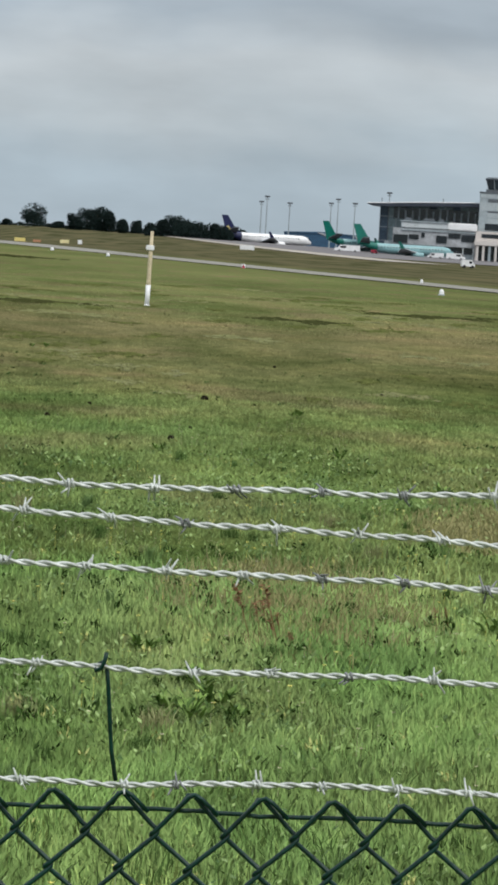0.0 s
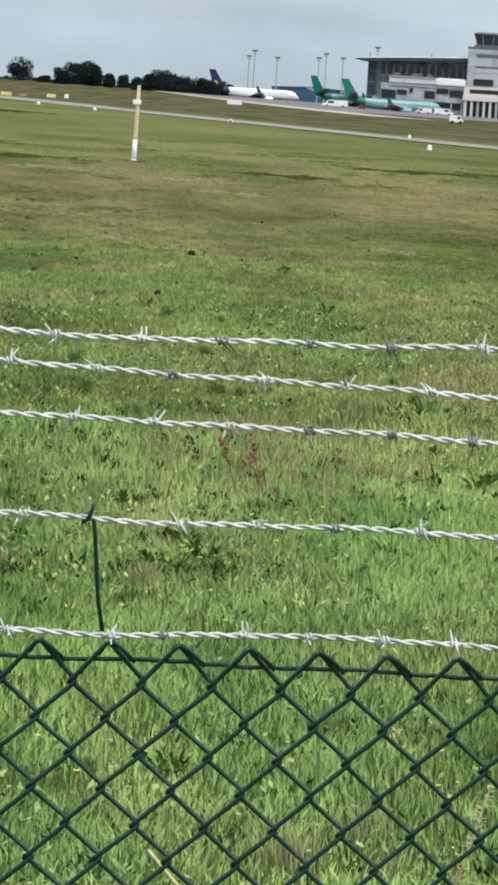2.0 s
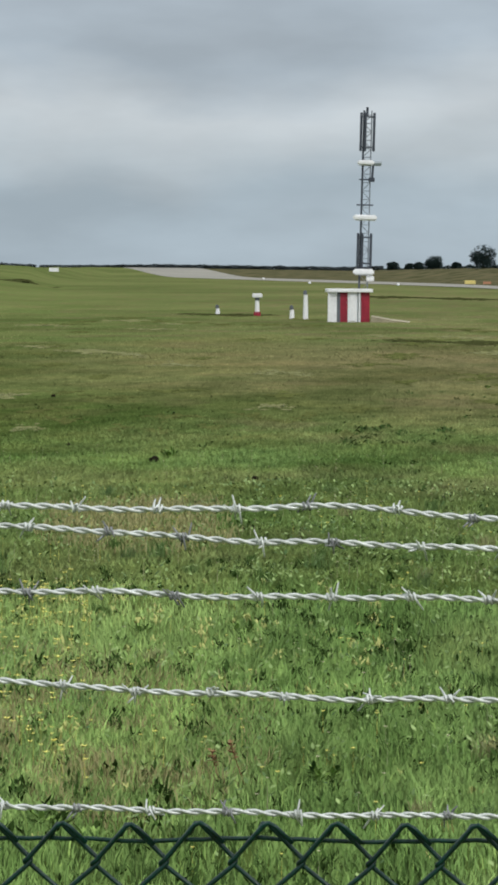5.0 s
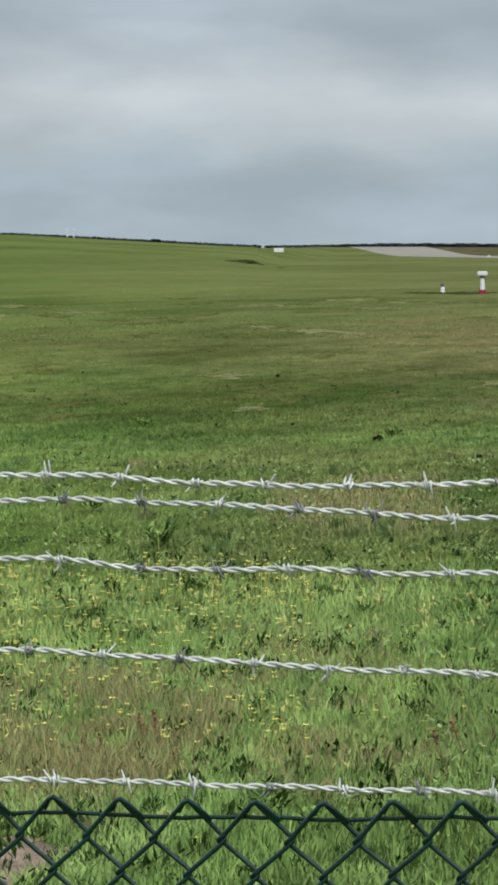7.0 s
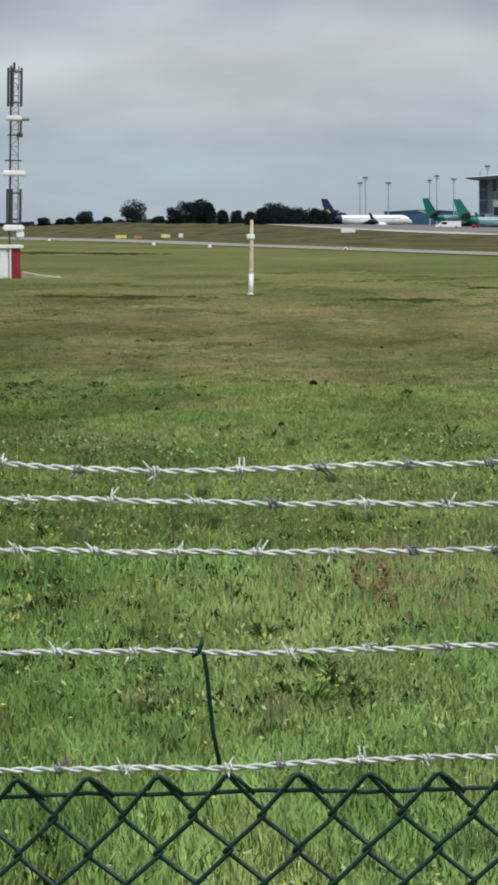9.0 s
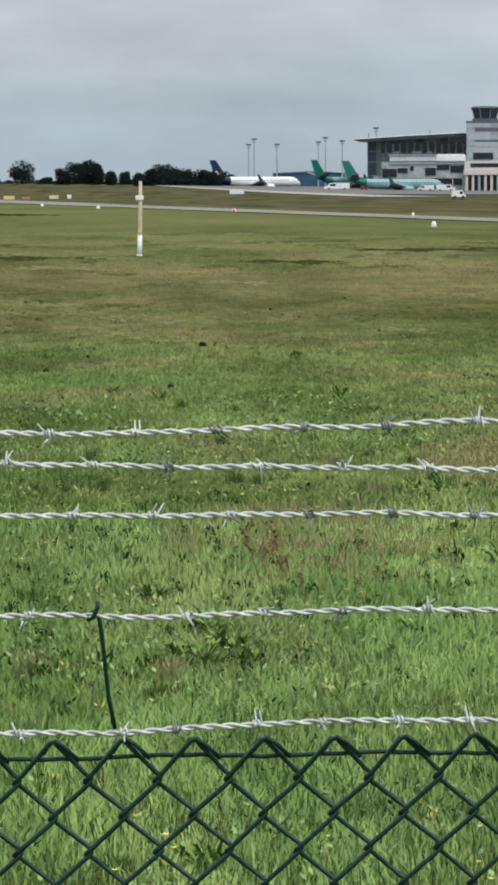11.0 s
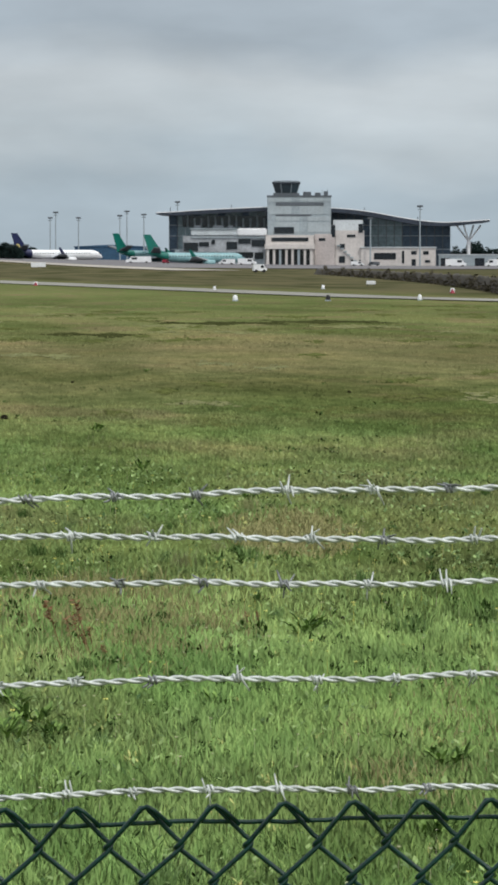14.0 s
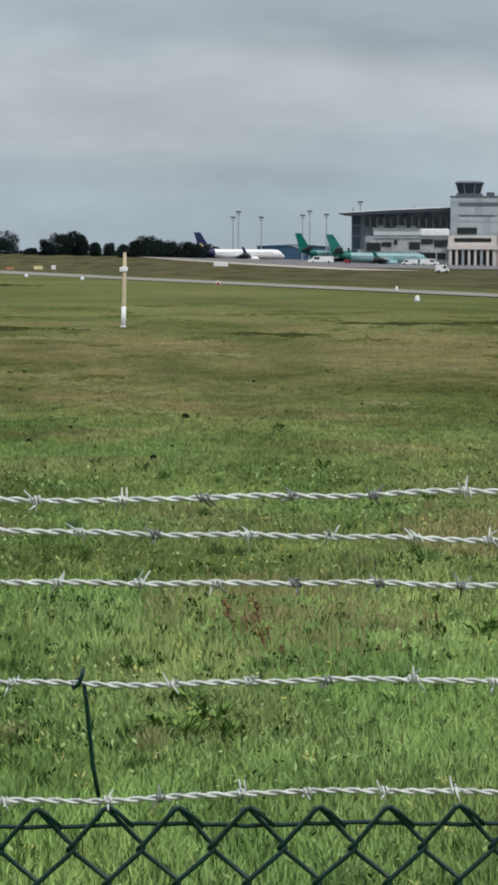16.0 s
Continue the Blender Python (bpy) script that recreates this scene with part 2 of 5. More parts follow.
    if island:
        tone = ramp(g.outputs["Random Per Island"], [(p, tuple(1 + lively * (v - 1) for v in c)) for p, c in ((0.0, (0.66, 0.74, 0.60)), (0.5, (1.0, 1.0, 0.97)), (0.92, (1.24, 1.20, 1.16)), (1.0, (1.7, 1.55, 1.4)))])
        col = mix(1.0, col, tone, "MULTIPLY")
    l.new(col, b.inputs["Base Color"])
    if island:
        # soft blades: thin tissue scatters light as the sward does
        vm = n.new("ShaderNodeVectorMath")
        vm.operation = "MULTIPLY_ADD"
        vm.inputs[1].default_value, vm.inputs[2].default_value = (0.35, 0.35, 0.35), (0, 0, 0.9)
        nm = n.new("ShaderNodeVectorMath")
        nm.operation = "NORMALIZE"
        l.new(g.outputs["Normal"], vm.inputs[0])
        l.new(vm.outputs[0], nm.inputs[0])
        l.new(nm.outputs[0], b.inputs["Normal"])
    else:
        bu = n.new("ShaderNodeBump")
        bu.inputs["Strength"].default_value, bu.inputs["Distance"].default_value = 0.7, 0.12
        l.new(noise_at(5.0, 6), bu.inputs["Height"])
        l.new(bu.outputs[0], b.inputs["Normal"])
    return m


LUSH, OLIVE, STRAW = (0.322, 0.520, 0.192), (0.342, 0.470, 0.188), (0.405, 0.372, 0.200)
SOIL_LUSH, SOIL_OLIVE, SOIL_STRAW = (0.099, 0.153, 0.045), (0.106, 0.134, 0.045), (0.148, 0.124, 0.069)
M_GROUND = grass_material("meadow_ground", (SOIL_LUSH, SOIL_OLIVE, SOIL_STRAW), False)
M_BLADE = grass_material("meadow_blades", (LUSH, OLIVE, STRAW), True)
M_BLADE_MID = grass_material("mown_blades", tuple(tuple(0.43 * a + 0.75 * c for a, c in zip(p, q)) for p, q in ((LUSH, SOIL_LUSH), (OLIVE, SOIL_OLIVE), (STRAW, SOIL_STRAW))), True, 0.55)
M_BLADE_FAR = grass_material("thin_dry_blades", tuple(tuple(1.7 * c for c in q) for q in (SOIL_LUSH, SOIL_OLIVE, SOIL_STRAW)), True, 0.25)
M_EARTH = mat("bare_earth", (0.23, 0.175, 0.125), 0.95, vary=0.5, scale=9, bump=0.6)


# ---------------- mesh helpers
def part(name, bm, material, parent=None, label="", smooth=False):
    me = bpy.data.meshes.new(name)
    bm.to_mesh(me)
    bm.free()
    me.materials.append(material)
    if smooth:
        me.shade_smooth()
    ob = new(name, me)
    ob.parent = parent
    return tagged(ob, label=label)


def share(ob, name, m, parent):
    """Another object on the same mesh."""
    o = new(name, ob.data)
    o.parent = parent
    o.matrix_basis = m
    return o


def thing(name, m, label, category, group="", kind=""):
    ob = new(name)
    ob.empty_display_size = 0.2
    ob.matrix_basis = m
    return tagged(ob, label, category, group, kind)


def box(bm, x0, x1, y0, y1, z0, z1, bevel=0.0, taper=0.0):
    v = [bm.verts.new(p) for p in ((x0, y0, z0), (x1, y0, z0), (x1, y1, z0), (x0, y1, z0),
                                   (x0 + taper, y0 + taper, z1), (x1 - taper, y0 + taper, z1), (x1 - taper, y1 - taper, z1), (x0 + taper, y1 - taper, z1))]
    f = [bm.faces.new([v[i] for i in q]) for q in ((3, 2, 1, 0), (4, 5, 6, 7), (0, 1, 5, 4), (1, 2, 6, 5), (2, 3, 7, 6), (3, 0, 4, 7))]
    if bevel:
        bmesh.ops.bevel(bm, geom=list({e for q in f for e in q.edges}), offset=bevel, segments=2, affect="EDGES")
    return bm


def a_box(*a, **k):
    return box(bmesh.new(), *a, **k)


def tube(points, radius, sides=6, bm=None, radii=None):
    bm = bm or bmesh.new()
    pts = [Vector(p) for p in points]
    rings = []
    side = None
    for i, p in enumerate(pts):
        d = (pts[min(i + 1, len(pts) - 1)] - pts[max(i - 1, 0)]).normalized()
        if side is None:
            side = d.orthogonal().normalized()
        side = (side - d * side.dot(d)).normalized()
        up = d.cross(side)
        r = radii[i] if radii else radius
        rings.append([bm.verts.new(p + (side * math.cos(a) + up * math.sin(a)) * r) for a in [2 * math.pi * k / sides for k in range(sides)]])
    for a, c in zip(rings, rings[1:]):
        for k in range(sides):
            bm.faces.new((a[k], a[(k + 1) % sides], c[(k + 1) % sides], c[k]))
    bm.faces.new(rings[0][::-1])
    bm.faces.new(rings[-1])
    return bm


def loft(rings, bm=None):
    bm = bm or bmesh.new()
    rs = [[bm.verts.new(p) for p in r] for r in rings]
    n = len(rs[0])
    for a, c in zip(rs, rs[1:]):
        for k in range(n):
            bm.faces.new((a[k], a[(k + 1) % n], c[(k + 1) % n], c[k]))
    bm.faces.new(rs[0][::-1])
    bm.faces.new(rs[-1])
    return bm


def prism(outline, y0, y1, bm=None):
    """An outline in x and z, given thickness along y."""
    return loft([[(x, y0, z) for x, z in outline], [(x, y1, z) for x, z in outline]], bm)


# ---------------- the ground
EYE_X, EYE_Y, EYE_Z = -0.04, -3.09, 2.36
NEAR_R = (0, 5, 21, 55, 140, 220, 320, 700, 1900)
NEAR_Z = (-2.36, -2.36, -2.46, -2.85, -3.32, -3.82, -4.3, -4.3, -6.2)
CREST_AZ = (-30, -13.9, -9.7, -6.6, -3.6, -1.2, 1.3, 3.0, 5.0, 7.8, 10.5, 14, 30)
CREST_EL = (0.45, 0.25, 0.0, -0.02, -0.05, 0.02, -0.02, -0.05, -0.10, -0.15, -0.17, -0.17, -0.1)
VALLEY_AZ = (-9.6, -8.2, -4.0, -1.0, 1.0)    # the runway dips away between these bearings


def crest_range(az):
    return np.interp(az, VALLEY_AZ, (1300, 2400, 2400, 1450, 1300))


def ground_z(x, y):
    x, y = np.asarray(x, float), np.asarray(y, float)
    r = np.hypot(x - EYE_X, y - EYE_Y)
    az = np.degrees(np.arctan2(x - EYE_X, y - EYE_Y))
    near = np.interp(r, NEAR_R, NEAR_Z)
    crest = crest_range(az)
    past = 140 / np.sin(np.radians(np.clip(az + 9.5, 3.5, 60)))
    start = np.where(az > -8.2, np.minimum(1700, past), np.interp(az, (-9.6, -8.2), (250, 1700)))
    top = crest * np.tan(np.radians(np.interp(az, CREST_AZ, CREST_EL)))
    s = np.clip((r - start) / (crest - start), 0, 1)
    s = s * s * (3 - 2 * s)
    z = near + (top - near) * s - np.maximum(r - crest, 0) * 0.003
    z = z + 0.03 * np.sin(x * 0.9 + 1.3 * np.sin(y * 0.35)) * np.sin(y * 0.55 + x * 0.2) * np.clip((r - 6) / 10, 0, 1) * np.clip((60 - r) / 30, 0, 1)
    return z + EYE_Z


def at_range(az, r):
    a = radians(az)
    return EYE_X + r * math.sin(a), EYE_Y + r * math.cos(a)


def stand(az, r, turn=0.0, sink=0.0):
    """A pose on the ground, at a bearing and a range from the bank, facing it."""
    x, y = at_range(az, r)
    return pose(x, y, float(ground_z(x, y)) - sink, 0, 0, -az + turn)


def sheet(name, verts, faces, material):
    me = bpy.data.meshes.new(name)
    me.from_pydata(verts, [], faces)
    me.materials.append(material)
    me.shade_smooth()
    return new(name, me)


bear = np.concatenate([np.arange(-180, -20, 8.0), np.arange(-20, 20, 0.5), np.arange(20, 180, 8.0)])
rings_r = np.concatenate([np.arange(0.6, 12, 0.6), 12 * 1.06 ** np.arange(0, 104)])
gx = EYE_X + np.outer(rings_r, np.sin(np.radians(bear)))
gy = EYE_Y + np.outer(rings_r, np.cos(np.radians(bear)))
gz = ground_z(gx, gy)
nb = len(bear)
verts = [(EYE_X, EYE_Y, 0.0)] + list(zip(gx.ravel().tolist(), gy.ravel().tolist(), gz.ravel().tolist()))
faces = [(0, 1 + (k + 1) % nb, 1 + k) for k in range(nb)]
for i in range(len(rings_r) - 1):
    a, c = 1 + i * nb, 1 + (i + 1) * nb
    faces += [(a + k, a + (k + 1) % nb, c + (k + 1) % nb, c + k) for k in range(nb)]
tagged(sheet("ground", verts, faces, M_GROUND), "uneven green and brown airfield meadow", "ground", kind="structure")


def strip(name, along, lateral, bearing, lift, material, label, category):
    """A paved strip draped on the ground, parallel to a bearing."""
    d = np.array((math.sin(radians(bearing)), math.cos(radians(bearing))))
    q = np.array((d[1], -d[0]))
    p = np.array((EYE_X, EYE_Y))
    vs, fs = [], []
    for i, s in enumerate(along):
        for w in lateral(s):
            x, y = p + d * s + q * w
            vs.append((x, y, float(ground_z(x, y)) + lift))
    n = len(lateral(0))
    for i in range(len(along) - 1):
        for k in range(n - 1):
            fs.append((i * n + k, i * n + k + 1, (i + 1) * n + k + 1, (i + 1) * n + k))
    return tagged(sheet(name, vs, fs, material), label, category, kind="structure")


strip("runway", np.arange(-300, 2500, 20), lambda s: np.linspace(np.interp(s, (900, 2400), (97, 68)), 97 + np.interp(s, (300, 600, 900, 2400), (8, 12, 26, 30)), 5), -9.5, 0.10, M_ASPHALT, "pale grey concrete runway crossing the meadow", "runway")


# ---------------- the fence
H = 0.03535          # column spacing of the chain-link
V = 0.0365           # row spacing
TOP = 1.8015
FLAT = 0.0036        # half depth of the woven wire
FENCE = thing("fence", pose(0, 0, -0.0023), "green chain-link fence topped with galvanised barbed wire", "fence")
fr = random.Random(4)


def sag(x):
    """How far the mesh hangs below its top line, in metres."""
    return float(np.interp(x, (-0.60, -0.50, -0.42, -0.28, -0.14, 0.0), (-0.0085, -0.0085, -0.0045, -0.0034, -0.0017, 0.0)))



def strand(k, rows=49):
    """One zigzag wire of the chain-link between columns k and k + 1."""
    pts = []
    for n in range(rows):
        even_col = k if k % 2 == 0 else k + 1
        odd_col = k + 1 if k % 2 == 0 else k
        col = even_col if n % 2 == 0 else odd_col
        side = 1 if col == k else -1          # 1: the bend points left, -1: right
        x, z = col * H + fr.uniform(-0.0007, 0.0007), TOP + sag(col * H) - n * V + fr.uniform(-0.0007, 0.0007)
        if n == 0:
            # the cut ends are hooked over one another and pressed down
            if k % 2 == 0:
                pts += [(x - 0.010, 0.002, z - 0.0105), (x - 0.003, -0.001, z + 0.0015), (x + 0.002, -0.003, z + 0.002), (x + 0.006, -0.004, z - 0.002)]
            else:
                pts += [(x + 0.027, -0.0060, z - 0.0165), (x + 0.010, -0.0065, z - 0.0005), (x + 0.003, -0.006, z + 0.0035), (x - 0.003, -0.004, z + 0.0005)]
            continue
        # a flattened helix: strokes falling leftward run in front, those falling rightward behind
        if side == 1:
            pts += [(x + 0.0020, -FLAT, z + 0.0022), (x - 0.0030, -FLAT * 0.8, z - 0.0022), (x - 0.0036, 0, z - 0.0034), (x + 0.0030, FLAT, z - 0.0068)]
        else:
            pts += [(x - 0.0030, FLAT, z + 0.0058), (x + 0.0036, 0, z + 0.0012), (x + 0.0030, -FLAT * 0.5, z - 0.0016), (x - 0.0030, -FLAT * 0.8, z - 0.0078)]
    return part("mesh_strand", tube(pts, 0.0026, 6), M_WIRE, FENCE, smooth=True)


for k in range(-52, 44):
    strand(k)
line = [(x / 100, 0.004 + 0.0015 * math.sin(x * 0.8), TOP + sag(x / 100) - 0.0155 + 0.0012 * math.sin(x * 0.31) + 0.0006 * math.sin(x * 1.7)) for x in range(-184, 156, 2)]
part("line_wire", tube(line, 0.0026, 6), M_WIRE, FENCE, "green plastic-coated straining wire", True)


def barb_mesh(seed):
    """Two turns of wire round the strands, with four cut points."""
    r = random.Random(seed)
    bm = bmesh.new()
    for c in (-0.0024, 0.0024):
        a0 = r.uniform(0, 6.28)
        coil = [(c + (i / 7 - 0.5) * 0.004, 0.0038 * math.cos(a0 + i * 1.0), 0.0038 * math.sin(a0 + i * 1.0)) for i in range(8)]
        for end, nxt, s in ((coil[0], coil[1], -1), (coil[-1], coil[-2], 1)):
            d = (Vector(end) - Vector(nxt)).normalized() + Vector((s * r.uniform(-0.3, 0.7), 0, 0))
            tip = Vector(end) + d.normalized() * r.uniform(0.009, 0.015)
            if s < 0:
                coil = [tuple(tip)] + coil
            else:
                coil = coil + [tuple(tip)]
        tube(coil, 0.0014, 5, bm, radii=[0.0007] + [0.0014] * (len(coil) - 2) + [0.0007])
    me = bpy.data.meshes.new("barb")
    bm.to_mesh(me)
    bm.free()
    me.materials.append(M_GALV_DARK if seed % 4 == 0 else M_GALV)
    me.shade_smooth()
    return me


BARBS = [barb_mesh(s) for s in range(11)]


def barbed_wire(z, stations, seed):
    """Two twisted strands that run through the barbs; stations are the barbs' places along the fence and their rise above z, in mm."""
    r = random.Random(seed)
    first, last = stations[0][0], stations[-1][0]
    known = [(first - 0.085 * i, stations[0][1] + r.uniform(-3, 3)) for i in range(12, 0, -1)] + list(stations) + [(last + 0.085 * i, stations[-1][1] + r.uniform(-3, 3)) for i in range(1, 12)]
    xs, zs = [p[0] for p in known], [z + p[1] / 1000 for p in known]
    fine = np.arange(xs[0], xs[-1], 0.004)
    zz = np.interp(fine, xs, zs)
    zz = np.convolve(np.pad(zz, 8, mode="edge"), np.ones(17) / 17, "valid")
    y = -0.03
    bm = bmesh.new()
    for ph in (0, math.pi):
        tube([(x, y + 0.0020 * math.cos(ph + x * 160), q + 0.0018 * math.sin(ph + x * 160) + 0.0008 * math.sin(x * 43 + seed)) for x, q in zip(fine, zz)], 0.0018, 5, bm)
    wire = part("barbed_wire", bm, M_GALV, FENCE, "twisted galvanised barbed wire", True)
    for x in xs:
        o = new("barb", BARBS[r.randrange(len(BARBS))])
        o.parent = wire
        o.matrix_basis = pose(x, y, float(np.interp(x, fine, zz)), r.uniform(0, 360), r.uniform(-6, 6), 180 * r.randrange(2))


barbed_wire(2.12, ((-0.774, 12), (-0.696, 10), (-0.619, 4), (-0.546, 2), (-0.463, 2), (-0.384, 3), (-0.312, 8), (-0.221, 5), (-0.146, -4), (-0.069, -5),
                   (0.015, -6), (0.096, -2), (0.181, -1), (0.264, 0), (0.354, 5), (0.441, 3), (0.518, 4)), 1)
barbed_wire(2.085, ((-0.756, 22), (-0.674, 20), (-0.595, 17), (-0.514, 14), (-0.436, 9), (-0.356, 5), (-0.285, 6), (-0.198, 3), (-0.113, 1), (-0.027, -2),
                    (0.048, -4), (0.139, -5), (0.22, -6), (0.305, -8), (0.378, -10), (0.452, -12), (0.544, -12)), 2)
barbed_wire(2.034, ((-0.76, 12), (-0.675, 3), (-0.595, 1), (-0.527, 6), (-0.446, 0), (-0.361, 1), (-0.287, 1), (-0.207, 3), (-0.129, 1), (-0.048, -1),
                    (0.032, -1), (0.108, -2), (0.187, -1), (0.27, -1), (0.352, -4), (0.435, -5), (0.515, -5)), 3)
barbed_wire(1.935, ((-0.793, 17), (-0.717, 14), (-0.636, 10), (-0.56, 8), (-0.485, 1), (-0.408, 2), (-0.334, -1), (-0.247, -3), (-0.167, 0), (-0.093, 0),
                    (0.065, -4), (0.141, 0), (0.219, 1), (0.304, 2), (0.385, -2), (0.464, -1), (0.542, 2)), 4)
barbed_wire(1.8185, ((-0.768, 0), (-0.695, 0), (-0.621, -2), (-0.545, -2), (-0.469, -3), (-0.391, -3), (-0.32, -4), (-0.241, -4), (-0.168, -1), (-0.101, -2),
                    (0.001, -2), (0.053, 0), (0.134, 5), (0.199, 6), (0.276, 7), (0.348, 5), (0.42, 3), (0.496, 4)), 5)
tie = [(-0.0235, -0.036, 1.949), (-0.0245, -0.037, 1.942), (-0.028, -0.036, 1.933), (-0.033, -0.034, 1.930), (-0.034, -0.029, 1.934), (-0.027, -0.025, 1.938), (-0.0225, -0.029, 1.933),
       (-0.020, -0.028, 1.915), (-0.0165, -0.026, 1.88), (-0.0135, -0.024, 1.85), (-0.0075, -0.023, 1.819)]
part("tie_wire", tube(tie, 0.0022, 6), M_WIRE, FENCE, "bent green tie wire hooked over a barbed wire", True)


# ---------------- grass, flowers and weeds
def lattice_noise(x, y, seed):
    """Smooth value noise, 0 to 1."""
    xi, yi = np.floor(x).astype(np.int64), np.floor(y).astype(np.int64)
    fx, fy = x - xi, y - yi
    fx, fy = fx * fx * (3 - 2 * fx), fy * fy * (3 - 2 * fy)

    def h(i, j):
        n = (i * 374761393 + j * 668265263 + seed * 974634777) & 0x7FFFFFFF
        n = ((n ^ (n >> 13)) * 1274126177) & 0x7FFFFFFF
        return ((n ^ (n >> 16)) & 0xFFFF) / 65535.0
    return (h(xi, yi) * (1 - fx) + h(xi + 1, yi) * fx) * (1 - fy) + (h(xi, yi + 1) * (1 - fx) + h(xi + 1, yi + 1) * fx) * fy


EARTH_X, EARTH_Y = at_range(-14.95, 11.9)


def grass(name, seed, count, r0, r1, width, height, spread=(-17.5, 15.0), bent=True, power=1.0, label="", material=None, patch=False):
    """Blades scattered over a sector of the meadow, denser and taller in tussocks."""
    g = np.random.default_rng(seed)
    az = np.radians(g.uniform(spread[0], spread[1], count))
    u = g.uniform(0, 1, count)
    r = r0 + (r1 - r0) * u ** power
    x, y = EYE_X + r * np.sin(az), EYE_Y + r * np.cos(az)
    n1 = lattice_noise(x * 0.8, y * 0.5, seed)
    n2 = lattice_noise(x * 3.1, y * 2.2, seed + 7)
    dens = 0.35 * n1 + 0.65 * n2
    bare = ((x - EARTH_X) / 0.42) ** 2 + ((y - EARTH_Y + 0.2) / 0.95) ** 2 < 0.15 + 0.9 * n2
    thin = np.clip((r1 - r) / (0.45 * (r1 - r0)), 0, 1)
    keep = (dens > g.uniform(-0.05, 0.55, count)) & (g.uniform(0, 1, count) < thin) & ~bare
    if patch:
        # thins out towards its ragged rim
        qa = (np.degrees(az) - (spread[0] + spread[1]) / 2) / ((spread[1] - spread[0]) / 2)
        qr = (r - (r0 + r1) / 2) / ((r1 - r0) / 2)
        keep = (dens > g.uniform(-0.05, 0.55, count)) & (qa ** 2 + qr ** 2 < g.uniform(0, 1, count) * (0.5 + n1)) & ~bare
    x, y, dens, n1 = x[keep], y[keep], dens[keep], n1[keep]
    n = len(x)
    z = ground_z(x, y) - 0.006
    tall = height * (0.5 + 0.75 * dens) * g.uniform(0.5, 1.35, n)
    tall = np.where(g.uniform(0, 1, n) < 0.02, tall * 1.7, tall)
    w = width * g.uniform(0.6, 1.4, n)
    lean = g.uniform(0, 6.283, n)
    reach = tall * g.uniform(0.1, 0.75, n) * (1 if bent else 1.8)
    face = g.uniform(-0.9, 0.9, n)
    dx, dy = np.cos(face) * w / 2, np.sin(face) * w / 2
    lx, ly = np.cos(lean) * reach, np.sin(lean) * reach
    if bent:
        v = np.empty((n, 5, 3))
        v[:, 0] = np.stack((x - dx, y - dy, z), 1)
        v[:, 1] = np.stack((x + dx, y + dy, z), 1)
        v[:, 2] = np.stack((x + dx * 0.8 + lx * 0.3, y + dy * 0.8 + ly * 0.3, z + tall * 0.62), 1)
        v[:, 3] = np.stack((x - dx * 0.8 + lx * 0.3, y - dy * 0.8 + ly * 0.3, z + tall * 0.62), 1)
        v[:, 4] = np.stack((x + lx, y + ly, z + tall), 1)
        idx = np.array((0, 1, 2, 3, 3, 2, 4))
        sizes = np.tile(np.array((4, 3)), n)
    else:
        v = np.empty((n, 3, 3))
        v[:, 0] = np.stack((x - dx, y - dy, z), 1)
        v[:, 1] = np.stack((x + dx, y + dy, z), 1)
        v[:, 2] = np.stack((x + lx, y + ly, z + tall), 1)
        idx = np.array((0, 1, 2))
        sizes = np.full(n, 3)
    k = v.shape[1]
    loops = (np.arange(n)[:, None] * k + idx[None, :]).ravel().astype(np.int32)
    me = bpy.data.meshes.new(name)
    me.vertices.add(n * k)
    me.vertices.foreach_set("co", v.astype(np.float32).ravel())
    me.loops.add(len(loops))
    me.loops.foreach_set("vertex_index", loops)
    me.polygons.add(len(sizes))
    me.polygons.foreach_set("loop_start", np.concatenate(([0], np.cumsum(sizes)[:-1])).astype(np.int32))
    me.update(calc_edges=True)
    me.materials.append(material or M_BLADE)
    return tagged(new(name, me), label, "grass", kind="stuff")


grass("tall_grass", 11, 400000, 7.3, 24, 0.0065, 0.085, power=0.8, label="lush green grass blades beyond the fence")
grass("meadow_grass", 12, 330000, 15, 62, 0.012, 0.055, bent=False, power=0.85, label="mown green meadow grass with straw tips", material=M_BLADE_MID)
grass("short_grass", 13, 110000, 34, 150, 0.022, 0.045, bent=False, power=1.2, label="short airfield grass in uneven tufts", material=M_BLADE_FAR)
grass("far_grass", 14, 60000, 105, 380, 0.06, 0.05, bent=False, power=1.1, label="thin rough grass far out on the airfield", material=M_BLADE_FAR)

M_RUST = mat("rusty_sorrel_grass", (0.30, 0.285, 0.13), 0.85, vary=0.35, scale=6, island=0.5, spec=0.1)
for seed, count, r0, r1, w, h, span in ((31, 17000, 17.6, 24.0, 0.008, 0.10, (1.2, 7.2)), (32, 17000, 25.5, 32, 0.011, 0.08, (5.8, 9.0)), (33, 42000, 12.6, 18.6, 0.006, 0.12, (-16.6, -9.0)), (36, 22000, 12.6, 20, 0.006, 0.10, (-11.5, -4.5)), (34, 13000, 27, 36, 0.012, 0.07, (-9.5, -5.5)), (35, 4000, 13, 18, 0.007, 0.09, (8.0, 12.5))):
    grass("rusty_grass", seed, count, r0, r1, w, h, span, label="reddish-brown seeding grass among the green", material=M_RUST, patch=True)


